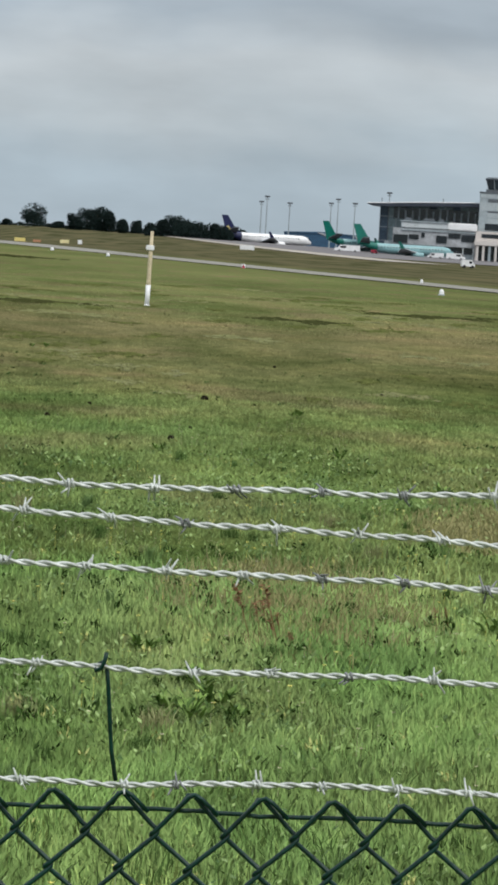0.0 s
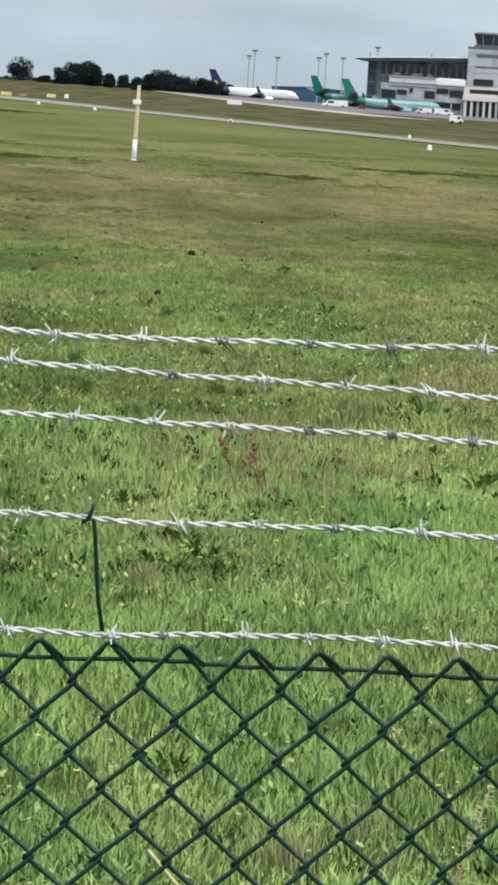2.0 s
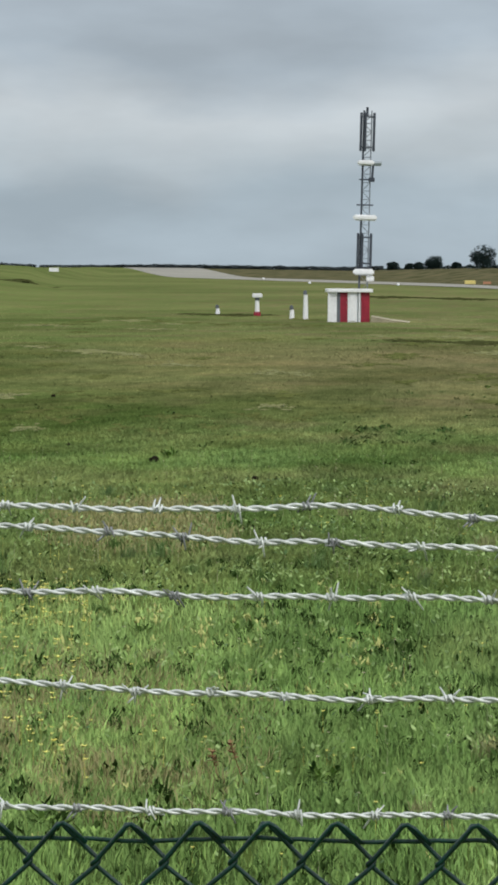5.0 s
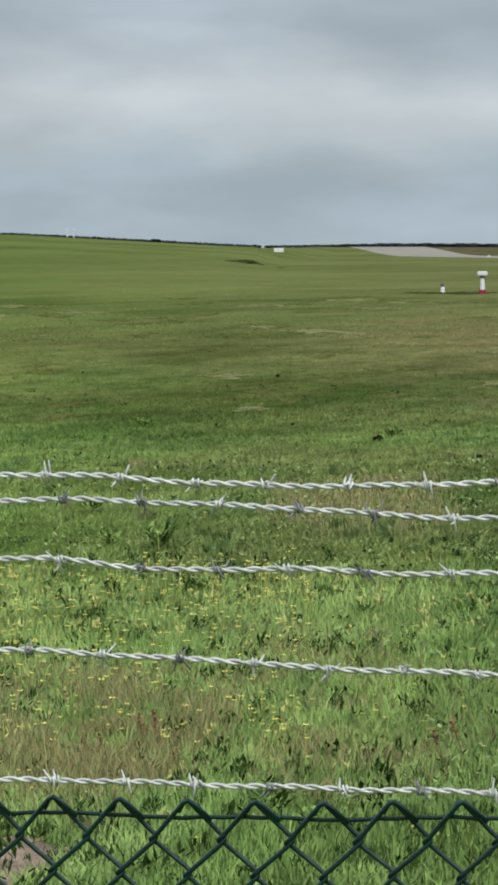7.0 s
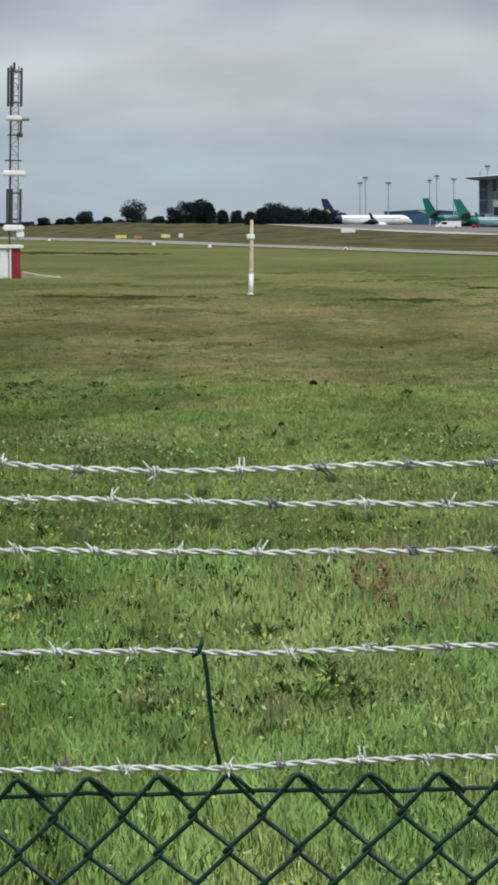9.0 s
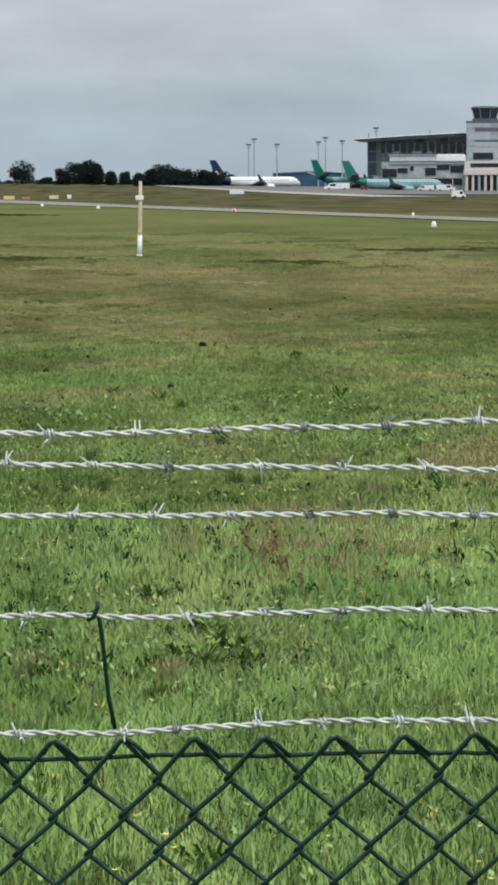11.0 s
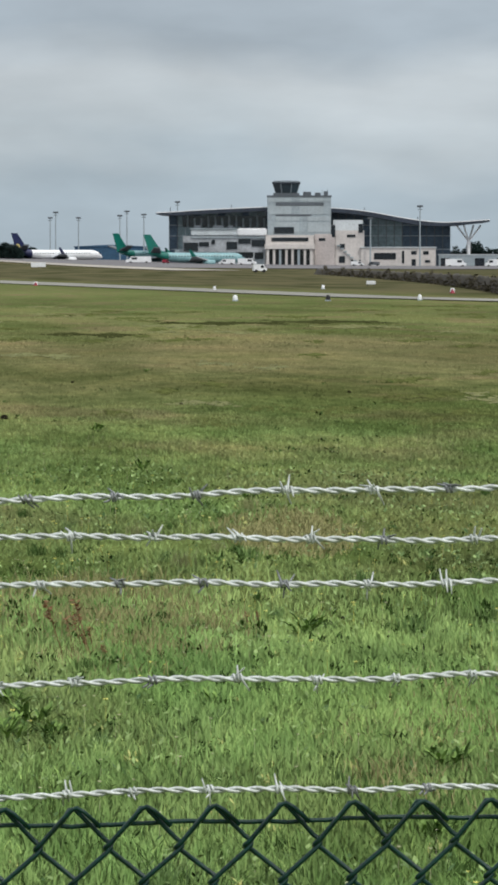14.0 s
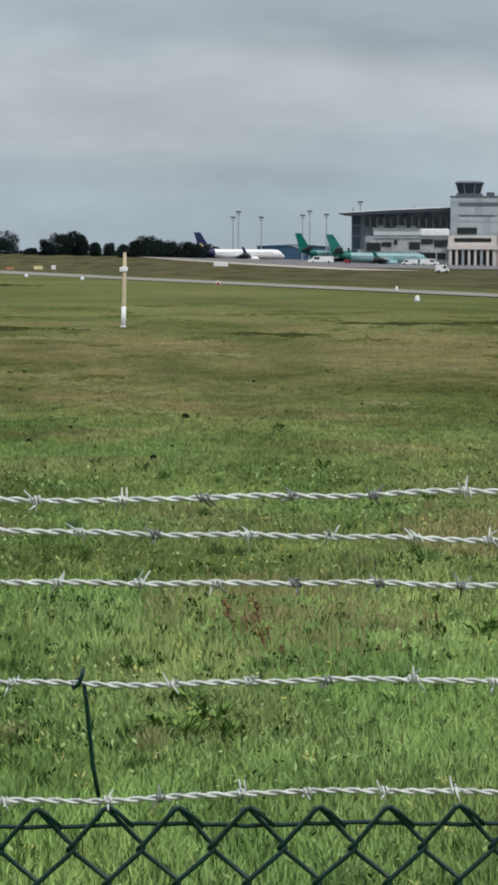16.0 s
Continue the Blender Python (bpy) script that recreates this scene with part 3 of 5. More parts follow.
def scatter_flowers(name, seed, count, r0, r1, size, material, label, patch, span=(-16.5, 14)):
    g = np.random.default_rng(seed)
    vs, fs = [], []
    while count > 0:
        az, r = g.uniform(*span), r0 + (r1 - r0) * g.uniform() ** 0.75
        x, y = at_range(az, r)
        if float(lattice_noise(np.array(x * 0.45), np.array(y * 0.3), seed)) < patch:
            continue
        count -= 1
        z = float(ground_z(x, y)) + g.uniform(0.09, 0.17)
        s = size * g.uniform(0.6, 1.3) * (1 + r / 60)
        turn, b = g.uniform(0, 6.28), len(vs)
        vs.append((x, y, z - s * 0.25))
        for i in range(10):
            a, q = turn + i * math.pi / 5, s * (1.0 if i % 2 else 0.55)
            vs.append((x + q * math.cos(a), y + q * math.sin(a), z + (s * 0.25 if i % 2 else 0)))
        fs += [(b, b + 1 + i, b + 1 + (i + 1) % 10) for i in range(10)]
        # stalk
        b = len(vs)
        vs += [(x - 0.0015, y, z - 0.17), (x + 0.0015, y, z - 0.17), (x, y, z)]
        fs.append((b, b + 1, b + 2))
    me = bpy.data.meshes.new(name)
    me.from_pydata(vs, [], fs)
    me.materials.append(material)
    return tagged(new(name, me), label, "wildflower", kind="stuff")


M_SEED = mat("pale_seed_heads", (0.50, 0.47, 0.30), 0.8, vary=0.3, scale=8, island=0.5)
scatter_flowers("yellow_wildflowers", 21, 380, 9, 36, 0.012, M_FLOWER, "small yellow buttercups scattered in the grass", 0.45)
scatter_flowers("yellow_wildflowers", 24, 620, 13, 24, 0.016, M_FLOWER, "dense yellow buttercups in rough grass", 0.4, (-16.8, -8.5))
scatter_flowers("pale_seed_heads", 22, 900, 9, 45, 0.009, M_SEED, "pale dry seed heads among the grass", 0.3)


def leaf(bm, root, turn, length, width, rise, curl):
    """One broad leaf, folded along its rib."""
    d, q = Vector((math.cos(turn), math.sin(turn), 0)), Vector((-math.sin(turn), math.cos(turn), 0))
    rib, left, right = [], [], []
    for i in range(5):
        t = i / 4
        p = Vector(root) + d * length * t * (0.55 + 0.45 * t) + Vector((0, 0, rise * (t - curl * t * t)))
        w = width * math.sin(math.pi * (0.08 + 0.9 * t)) * 0.5
        rib.append(bm.verts.new(p - Vector((0, 0, w * 0.35))))
        left.append(bm.verts.new(p + q * w))
        right.append(bm.verts.new(p - q * w))
    for i in range(4):
        bm.faces.new((rib[i], rib[i + 1], left[i + 1], left[i]))
        bm.faces.new((right[i], right[i + 1], rib[i + 1], rib[i]))


def dock(seed, size):
    """Leafy stems that rise from one root."""
    r = random.Random(seed)
    bm = bmesh.new()
    for i in range(13):
        a, out, h = r.uniform(0, 6.28), size * r.uniform(0.2, 1.3), size * r.uniform(0.5, 1.2)
        tip = Vector((math.cos(a) * out, math.sin(a) * out, h))
        tube([(0, 0, -0.01), tip * 0.5 + Vector((0, 0, h * 0.15)), tip], 0.002, 4, bm)
        for k in range(4):
            c = tip * (0.4 + 0.12 * k)
            leaf(bm, c, a + r.uniform(-1.5, 1.5), size * r.uniform(0.35, 0.6), size * r.uniform(0.13, 0.22), size * r.uniform(0.2, 0.9), r.uniform(0.2, 0.5))
    me = bpy.data.meshes.new("dock_plant")
    bm.to_mesh(me)
    bm.free()
    me.materials.append(M_DOCK)
    return me


DOCKS = [dock(s, 0.12) for s in range(4)]
dr = random.Random(9)
spots = [(2.15, 15.4, 1.0), (2.62, 16.0, 1.05), (1.72, 15.7, 0.85), (2.95, 15.5, 0.8), (2.3, 16.6, 1.0), (6.1, 16.4, 0.8), (-5.6, 20.6, 0.8), (-11.34, 26, 1.6), (-7.0, 44, 1.2), (-4.2, 14.2, 0.9), (-9.2, 13, 0.9), (-8.5, 12.4, 0.8)]
spots += [(dr.uniform(-15, 13), 9 + 75 * dr.random() ** 1.2, dr.uniform(0.5, 1.2)) for _ in range(30)]
for az, r, s in spots:
    x, y = at_range(az, r)
    o = new("dock_plant", DOCKS[dr.randrange(4)])
    o.matrix_basis = pose(x, y, float(ground_z(x, y)), 0, 0, dr.uniform(0, 360)) @ Matrix.Scale(s, 4)
    tagged(o, "dark green broad-leaved dock weed in the grass", "weed", "docks in the meadow")


def sorrel(seed, height):
    """Tall rusty stalks with seed clusters."""
    r = random.Random(seed)
    bm = bmesh.new()
    for i in range(2):
        bx, by, tx, ty = r.gauss(0, 0.05), r.gauss(0, 0.05), r.gauss(0, 0.06), r.gauss(0, 0.05)
        h = height * r.uniform(0.7, 1.0)
        tube([(bx, by, 0), (bx + tx * 0.5, by + ty * 0.5, h * 0.5), (bx + tx, by + ty, h)], 0.003, 4, bm)
        for k in range(26):
            t = 0.62 + 0.38 * k / 25
            c = Vector((bx + tx * t + r.gauss(0, 0.008), by + ty * t + r.gauss(0, 0.008), h * t))
            leaf(bm, c, r.uniform(0, 6.28), 0.036, 0.024, r.uniform(0, 0.025), 0.3)
    me = bpy.data.meshes.new("sorrel")
    bm.to_mesh(me)
    bm.free()
    me.materials.append(M_SORREL)
    return me


SORRELS = [sorrel(s, 0.40) for s in range(3)]
for az, r, s in ((3.62, 18.8, 1.05), (3.75, 18.6, 0.6), (3.55, 19.0, 0.7), (4.0, 18.3, 0.4), (6.8, 20.0, 0.5), (-5.9, 14.2, 0.65), (-12.6, 14.2, 0.5), (-11.6, 14.6, 0.6), (-10.9, 13.9, 0.45)):
    x, y = at_range(az, r)
    o = new("sorrel", SORRELS[dr.randrange(3)])
    o.matrix_basis = pose(x, y, float(ground_z(x, y)), 0, -14, 0) @ pose(0, 0, 0, 0, 0, dr.uniform(0, 360)) @ Matrix.Scale(s, 4)
    tagged(o, "rusty red seeding sorrel stalks in the grass", "weed", "sorrel in the meadow")


def clod(seed):
    r = random.Random(seed)
    bm = bmesh.new()
    bmesh.ops.create_icosphere(bm, subdivisions=2, radius=0.5)
    for v in bm.verts:
        v.co *= 0.8 + 0.4 * r.random()
        v.co.z = max(v.co.z * 0.95, -0.08)
    me = bpy.data.meshes.new("earth_clod")
    bm.to_mesh(me)
    bm.free()
    me.materials.append(M_CLOD)
    return me


CLODS = [clod(s) for s in range(3)]
for az, r, s in ((2.14, 54, 0.18), (1.55, 40.5, 0.12), (-7.26, 43, 0.19), (-8.83, 48, 0.11), (-0.75, 45.5, 0.11), (0.02, 50, 0.09), (1.9, 44, 0.08), (-9.1, 70, 0.13), (5.4, 60, 0.09), (-5.4, 39, 0.10), (3.4, 72, 0.10), (8.5, 66, 0.10), (6.2, 20.5, 0.05), (8.4, 21, 0.05)):
    x, y = at_range(az, r)
    o = new("earth_clod", CLODS[dr.randrange(3)])
    o.matrix_basis = pose(x, y, float(ground_z(x, y)) + s * 0.1, 0, 0, dr.uniform(0, 360)) @ Matrix.Scale(s * 0.75, 4)
    tagged(o, "dark lump of earth on the grass", "clod", "earth clods")

# a trodden bare patch near the fence
vs, fs = [], []
for i in range(13):
    for j in range(13):
        u, w = i / 6 - 1, j / 6 - 1
        k = 1 / max(1.0, math.hypot(u, w) / max(abs(u), abs(w), 0.01))
        x, y = EARTH_X + u * 0.50 * k, EARTH_Y + w * 0.85 * k
        edge = max(abs(u), abs(w))
        vs.append((x, y, float(ground_z(x, y)) + 0.008 * (1 - edge ** 4) - 0.006 * edge + 0.006 * math.sin(i * 5.1 + j * 3.7)))
fs = [(i * 13 + j, (i + 1) * 13 + j, (i + 1) * 13 + j + 1, i * 13 + j + 1) for i in range(12) for j in range(12)]
tagged(sheet("bare_earth_patch", vs, fs, M_EARTH), "pinkish bare earth patch in the grass", "soil", kind="structure")


# dry tufts and bent stalks that stand above the sward
M_DRY = mat("dry_straw_blades", (0.27, 0.28, 0.12), 0.8, vary=0.35, scale=10, island=0.6)
M_RANK = mat("rank_green_blades", (0.13, 0.22, 0.06), 0.8, vary=0.4, scale=10, island=0.6)

M_DEEP = mat("deep_green_blades", (0.072, 0.130, 0.034), 0.85, vary=0.4, scale=10, island=0.6, spec=0.1)


def tuft(seed, height, spread, n, material):
    r = random.Random(seed)
    bm = bmesh.new()
    for i in range(n):
        x, y, a = r.gauss(0, spread * 0.35), r.gauss(0, spread * 0.35), r.uniform(0, 6.28)
        h, w, out = height * r.uniform(0.5, 1.1), 0.004, r.uniform(0.1, 0.6)
        d = Vector((math.cos(a), math.sin(a), 0))
        b0, b1 = Vector((x - w, y, -0.01)), Vector((x + w, y, -0.01))
        m = Vector((x, y, h * 0.6)) + d * h * out * 0.35
        t = Vector((x, y, h * 0.92)) + d * h * out
        v = [bm.verts.new(q) for q in (b0, b1, m + Vector((w * 0.8, 0, 0)), m - Vector((w * 0.8, 0, 0)), t)]
        bm.faces.new(v[:4])
        bm.faces.new((v[3], v[2], v[4]))
    me = bpy.data.meshes.new("grass_tuft")
    bm.to_mesh(me)
    bm.free()
    me.materials.append(material)
    return me


grass("long_grass", 16, 9000, 7.4, 15, 0.006, 0.105, power=0.8, label="long deep green blades in loose streaks", material=M_DEEP)
TUFTS = [tuft(s, 0.20, 0.16, 70, (M_DRY, M_RANK, M_DEEP)[s % 3]) for s in range(6)]
for i in range(260):
    az, r = dr.uniform(-16, 13), 8.6 + 30 * dr.random() ** 1.4
    x, y = at_range(az, r)
    k = (0, 1, 2, 2, 5, 5, 4, 3, 2, 5)[dr.randrange(10)]
    o = new("grass_tuft", TUFTS[k])
    o.matrix_basis = pose(x, y, float(ground_z(x, y)), 0, 0, dr.uniform(0, 360)) @ Matrix.Scale(dr.uniform(0.3, 0.65) if k % 3 == 2 else dr.uniform(0.4, 0.9), 4)
    tagged(o, ("dry straw-coloured tuft of long grass", "rank green tuft of long grass", "deep green tuft of thick grass")[k % 3], "grass tuft", "grass tufts")


# near-black leaf green: own colour of far clumps, painted shade in the near ones
M_SHADE = mat("dark_tussock_leaves_and_shade", (0.034, 0.066, 0.015), 0.9, vary=0.4, scale=8, island=0.6, spec=0.05)
M_FLECK = mat("pale_yellow_leaves", (0.46, 0.47, 0.17), 0.8, vary=0.3, scale=8, island=0.6, spec=0.1)


def clumps(name, seed, count, az0, az1, r0, r1, leafs, size, material, label, patch=0.0, lift=0.03, steep=1.4):
    """Small tussocks of short broad leaves, scattered unevenly over a sector."""
    g = np.random.default_rng(seed)
    a, rr = g.uniform(az0, az1, count), r0 + (r1 - r0) * g.uniform(0, 1, count) ** 0.9
    cx, cy = EYE_X + rr * np.sin(np.radians(a)), EYE_Y + rr * np.cos(np.radians(a))
    keep = lattice_noise(cx * 0.7, cy * 0.4, seed) * 0.6 + lattice_noise(cx * 2.4, cy * 1.3, seed + 3) * 0.4 > patch * g.uniform(0.7, 1.3, count)
    cx, cy = np.repeat(cx[keep], leafs), np.repeat(cy[keep], leafs)
    n = len(cx)
    big = np.repeat(g.uniform(0.45, 1.3, n // leafs), leafs) * size
    x, y = cx + g.normal(0, 0.55, n) * big, cy + g.normal(0, 0.9, n) * big
    z = ground_z(x, y) + g.uniform(0.2, 1.5, n) * big * steep / 1.4 + lift
    turn, tilt = g.uniform(0, 6.283, n), g.uniform(0.3, 1.0, n) * steep
    d = np.stack((np.cos(turn) * np.cos(tilt), np.sin(turn) * np.cos(tilt), np.sin(tilt)), 1) * (big * g.uniform(0.3, 0.8, n))[:, None]
    q = np.stack((-np.sin(turn), np.cos(turn), np.zeros(n)), 1) * (big * g.uniform(0.10, 0.24, n))[:, None]
    c = np.stack((x, y, z), 1)
    v = np.stack((c - d, c + q, c + d, c - q), 1).reshape(-1, 3)
    me = bpy.data.meshes.new(name)
    me.from_pydata(v.tolist(), [], np.arange(n * 4).reshape(-1, 4).tolist())
    me.materials.append(material)
    return tagged(new(name, me), label, "grass", kind="stuff")


# the first two sets put the shaded gaps between tussocks in as dark leaves
clumps("dark_tussocks_and_shade", 301, 1000, -17, 14, 8.2, 26, 16, 0.040, M_SHADE, "small dark leaf clumps standing in for shade between the tussocks", 0.45)
clumps("dark_tussocks_and_shade", 302, 380, -17, -2.5, 10.5, 25, 18, 0.046, M_SHADE, "small dark tussocks and painted shade gaps in the rough western grass", 0.40)
clumps("dark_tussocks_and_shade", 303, 420, -17, 14, 24, 75, 12, 0.075, M_SHADE, "scattered dark tussocks out in the meadow", 0.50, 0.0, 0.6)
clumps("dark_tussocks_and_shade", 306, 34, -3.7, -1.8, 47, 56, 14, 0.10, M_SHADE, "low dark weeds in a ragged line", 0.2, 0.0, 0.6)
clumps("pale_leaf_clumps", 304, 620, -17, -2.5, 12.5, 24, 10, 0.036, M_FLECK, "pale yellow-green leaf clumps in rough grass", 0.50)
clumps("pale_leaf_clumps", 305, 420, -3, 14, 8.2, 40, 9, 0.030, M_FLECK, "pale yellow-green leaf clumps in the meadow", 0.50)


M_STALK = mat("bleached_dry_stems", (0.46, 0.42, 0.24), 0.85, vary=0.3, scale=12, spec=0.1)


def stalk(points, label):
    """A bent dry stem with side spikelets; points are bearing, range and height over the ground."""
    pts = []
    for az, r, h in points:
        x, y = at_range(az, r)
        pts.append(Vector((x, y, float(ground_z(x, y)) + h)))
    base = pts[0].copy()
    loc = [q - base for q in pts]
    bm = tube(loc, 0.004, 5, radii=[0.0065 - 0.004 * i / (len(loc) - 1) for i in range(len(loc))])
    r = random.Random(len(points))
    for i in range(60):
        t = 0.3 + 0.7 * i / 60
        k = min(int(t * (len(loc) - 1)), len(loc) - 2)
        c = loc[k].lerp(loc[k + 1], t * (len(loc) - 1) - k)
        leaf(bm, c, r.uniform(0, 6.28), 0.028, 0.009, r.uniform(-0.005, 0.02), 0.4)
    o = part("dry_stalk", bm, M_STALK)
    o.matrix_basis = Matrix.Translation(base)
    tagged(o, label, "stalk", "dry stalks")


stalk(((7.55, 8.9, 0.0), (7.75, 8.9, 0.14), (7.97, 8.9, 0.27), (8.26, 8.95, 0.43)), "tall dry straw-coloured stalk leaning in the grass")
stalk(((1.91, 9.19, 0.1), (2.46, 8.8, 0.1), (3.0, 8.54, 0.09), (3.6, 8.59, 0.09), (4.25, 8.63, 0.1), (4.65, 8.63, 0.11)), "fallen dry stalk lying across the grass")


# small broad leaves of clover and plantain that speckle the sward
M_WEED = mat("mixed_small_weeds", (0.225, 0.31, 0.115), 0.7, vary=0.4, scale=4, island=0.85, second=(0.05, 0.10, 0.03), spec=0.15)
g = np.random.default_rng(77)
count = 32000
az = np.radians(g.uniform(-16.5, 14, count))
r = 8.2 + 30 * g.uniform(0, 1, count) ** 1.1
x, y = EYE_X + r * np.sin(az), EYE_Y + r * np.cos(az)
keep = lattice_noise(x * 1.3, y * 0.7, 5) * 0.6 + lattice_noise(x * 5, y * 3, 6) * 0.4 > g.uniform(0.35, 0.75, count)
x, y, r = x[keep], y[keep], r[keep]
n = len(x)
z = ground_z(x, y) + g.uniform(0.02, 0.085, n)
turn, tilt = g.uniform(0, 6.283, n), g.uniform(0.1, 0.9, n)
long, wide = g.uniform(0.006, 0.022, n) * (1 + r / 40), g.uniform(0.004, 0.011, n) * (1 + r / 40)
d = np.stack((np.cos(turn) * np.cos(tilt), np.sin(turn) * np.cos(tilt), np.sin(tilt)), 1)
q = np.stack((-np.sin(turn), np.cos(turn), np.zeros(n)), 1)
c = np.stack((x, y, z), 1)
v = np.stack((c - d * long[:, None], c + q * wide[:, None], c + d * long[:, None], c - q * wide[:, None]), 1).reshape(-1, 3)
me = bpy.data.meshes.new("small_weeds")
me.from_pydata(v.tolist(), [], np.arange(n * 4).reshape(-1, 4).tolist())
me.materials.append(M_WEED)
tagged(new("small_weeds", me), "small pale and dark weed leaves in the grass", "weeds", kind="stuff")


# ---------------- the radio mast and its hut
hut = thing("equipment_hut", stand(-3.62, 220, 4), "low equipment hut striped red and white with flat white roof", "hut")
for i, (x0, x1, m) in enumerate(((-1.45, -0.98, M_WHITE), (-0.98, -0.74, M_CLAD_DARK), (-0.74, -0.22, M_RED), (-0.22, 0.45, M_WHITE), (0.45, 0.72, M_CLAD), (0.72, 1.33, M_RED))):
    part("wall_panel", a_box(x0, x1, -1.2 - 0.02 * (i % 2), 1.2, 0, 2.1), m, hut)
part("roof", a_box(-1.66, 1.55, -1.45, 1.45, 2.1, 2.34, bevel=0.03), M_WHITE, hut, "flat white roof slab")
part("door", a_box(-0.1, 0.35, -1.27, -1.2, 0.1, 1.9), M_WHITE, hut, "white steel door")
part("downpipe", tube([(0.6, -1.3, 0), (0.6, -1.3, 2.1)], 0.06), M_WHITE, hut)
part("cable_duct", a_box(-1.62, -1.44, -1.3, -1.1, 0, 2.1, bevel=0.02), M_WHITE, hut)

mast = thing("lattice_mast", stand(-3.385, 222) @ pose(0, 0, 0, 0, 1.2, 0), "tall lattice radio mast with white ring platforms and antennas", "mast")
HALF = 0.30
for sx, sy in ((-1, -1), (1, -1), (1, 1), (-1, 1)):
    dark = sx < 0
    part("mast_leg", tube([(sx * HALF, sy * HALF, 0), (sx * HALF * 0.9, sy * HALF * 0.9, 15.0)], 0.075 if dark else 0.04, 6), M_MAST if dark else M_LATTICE, mast)
for i in range(24):
    z0, z1 = 0.3 + i * 0.6, 0.9 + i * 0.6
    s = 1 if i % 2 else -1
    bm = bmesh.new()
    for y in (-HALF, HALF):
        tube([(-HALF * s, y, z0), (HALF * s, y, z1)], 0.022, 4, bm)
        tube([(-HALF, y, z1), (HALF, y, z1)], 0.022, 4, bm)
    for x in (-HALF, HALF):
        tube([(x, -HALF * s, z0), (x, HALF * s, z1)], 0.022, 4, bm)
    part("lattice_bay", bm, M_LATTICE, mast)


def ring_platform(z, x0, x1, y, h, m=M_WHITE):
    bm = a_box(x0, x1, -y, y, z, z + h, bevel=0.1)
    return part("platform", bm, m, mast, "white antenna platform")


ring_platform(3.34, -0.75, 0.75, 0.7, 0.42)
ring_platform(7.20, -0.85, 0.85, 0.75, 0.40)
ring_platform(11.12, -0.65, 0.55, 0.6, 0.36)
part("dish_arm", tube([(0.4, -0.3, 11.27), (1.05, -0.3, 11.27)], 0.17, 8), M_CLAD, mast)
for z0, z1, hw in ((3.85, 6.3, 0.46), (12.1, 14.85, 0.46)):
    for x in (-hw, -hw * 0.35, hw):
        part("panel_antenna", a_box(x - 0.09, x + 0.09, -0.5, -0.35, z0, z1, bevel=0.03), M_MAST, mast, "dark panel antenna")
    part("antenna_bracket", a_box(-hw, hw, -0.42, -0.3, z0 + 0.25, z0 + 0.35), M_MAST, mast)
    part("antenna_bracket", a_box(-hw, hw, -0.42, -0.3, z1 - 0.35, z1 - 0.25), M_MAST, mast)
part("antenna_frame", a_box(-0.55, 0.55, -0.45, 0.45, 3.77, 3.89, bevel=0.03), M_MAST, mast)
part("crossbar", tube([(-0.65, -0.3, 8.3), (0.55, -0.3, 8.3)], 0.05), M_MAST, mast)
part("crossbar", tube([(-0.5, -0.3, 10.1), (0.6, -0.3, 10.1)], 0.05), M_MAST, mast)
part("junction_box", a_box(0.15, 0.6, -0.55, -0.3, 9.95, 10.25, bevel=0.03), M_MAST, mast)
part("crossbar", tube([(0.42, -0.3, 10.2), (0.46, -0.3, 11.1)], 0.08), M_MAST, mast)
part("lightning_rod", tube([(-0.05, 0, 14.6), (-0.05, 0, 15.25)], 0.09, 6), M_MAST, mast)
part("mast_skirt", a_box(0.2, 0.75, -0.5, 0.4, 2.9, 3.32, bevel=0.05), M_WHITE, mast)
bm = prism([(-1.9, -0.10), (1.2, -0.10), (0.9, 0.02), (-0.4, 0.16), (-1.8, 0.42)], -3.5, 2.5)
p = tagged(part("gravel_path", bm, mat("pale_gravel", (0.31, 0.28, 0.19), 0.95, vary=0.3, scale=1.5)), "pale gravel path beside the hut", "path", kind="structure")
p.matrix_basis = stand(-2.75, 222)

# monitor antennas beside the hut: white posts with boxes
def monitor_post(az, r, height, head, red, label):
    ob = thing("monitor_antenna", stand(az, r), label, "antenna", "posts beside the hut")
    part("post", tube([(0, 0, 0), (0, 0, height)], 0.16, 8, radii=[0.2, 0.15]), M_WHITE, ob)
    if head:
        part("head", a_box(-0.42, 0.42, -0.25, 0.25, height - 0.05, height + 0.3, bevel=0.06), M_WHITE, ob)
        part("bracket", a_box(-0.18, 0.18, -0.18, 0.18, height - 0.25, height), M_MAST, ob)
    else:
        part("cap", a_box(-0.2, 0.12, -0.18, 0.18, height, height + 0.32, bevel=0.05, taper=0.04), M_CLAD_DARK, ob)
    if red:
        part("base", a_box(-0.28, 0.28, -0.28, 0.28, -0.05, 0.35, bevel=0.03), M_RED, ob, "red painted base")
    return ob


monitor_post(-5.32, 255, 1.55, True, True, "white antenna post with box head and red base")
monitor_post(-4.43, 235, 1.85, False, False, "stout white antenna post with dark cap")
monitor_post(-4.68, 237, 0.7, False, False, "short pale marker post")
monitor_post(-6.05, 262, 0.55, False, False, "short pale marker post")

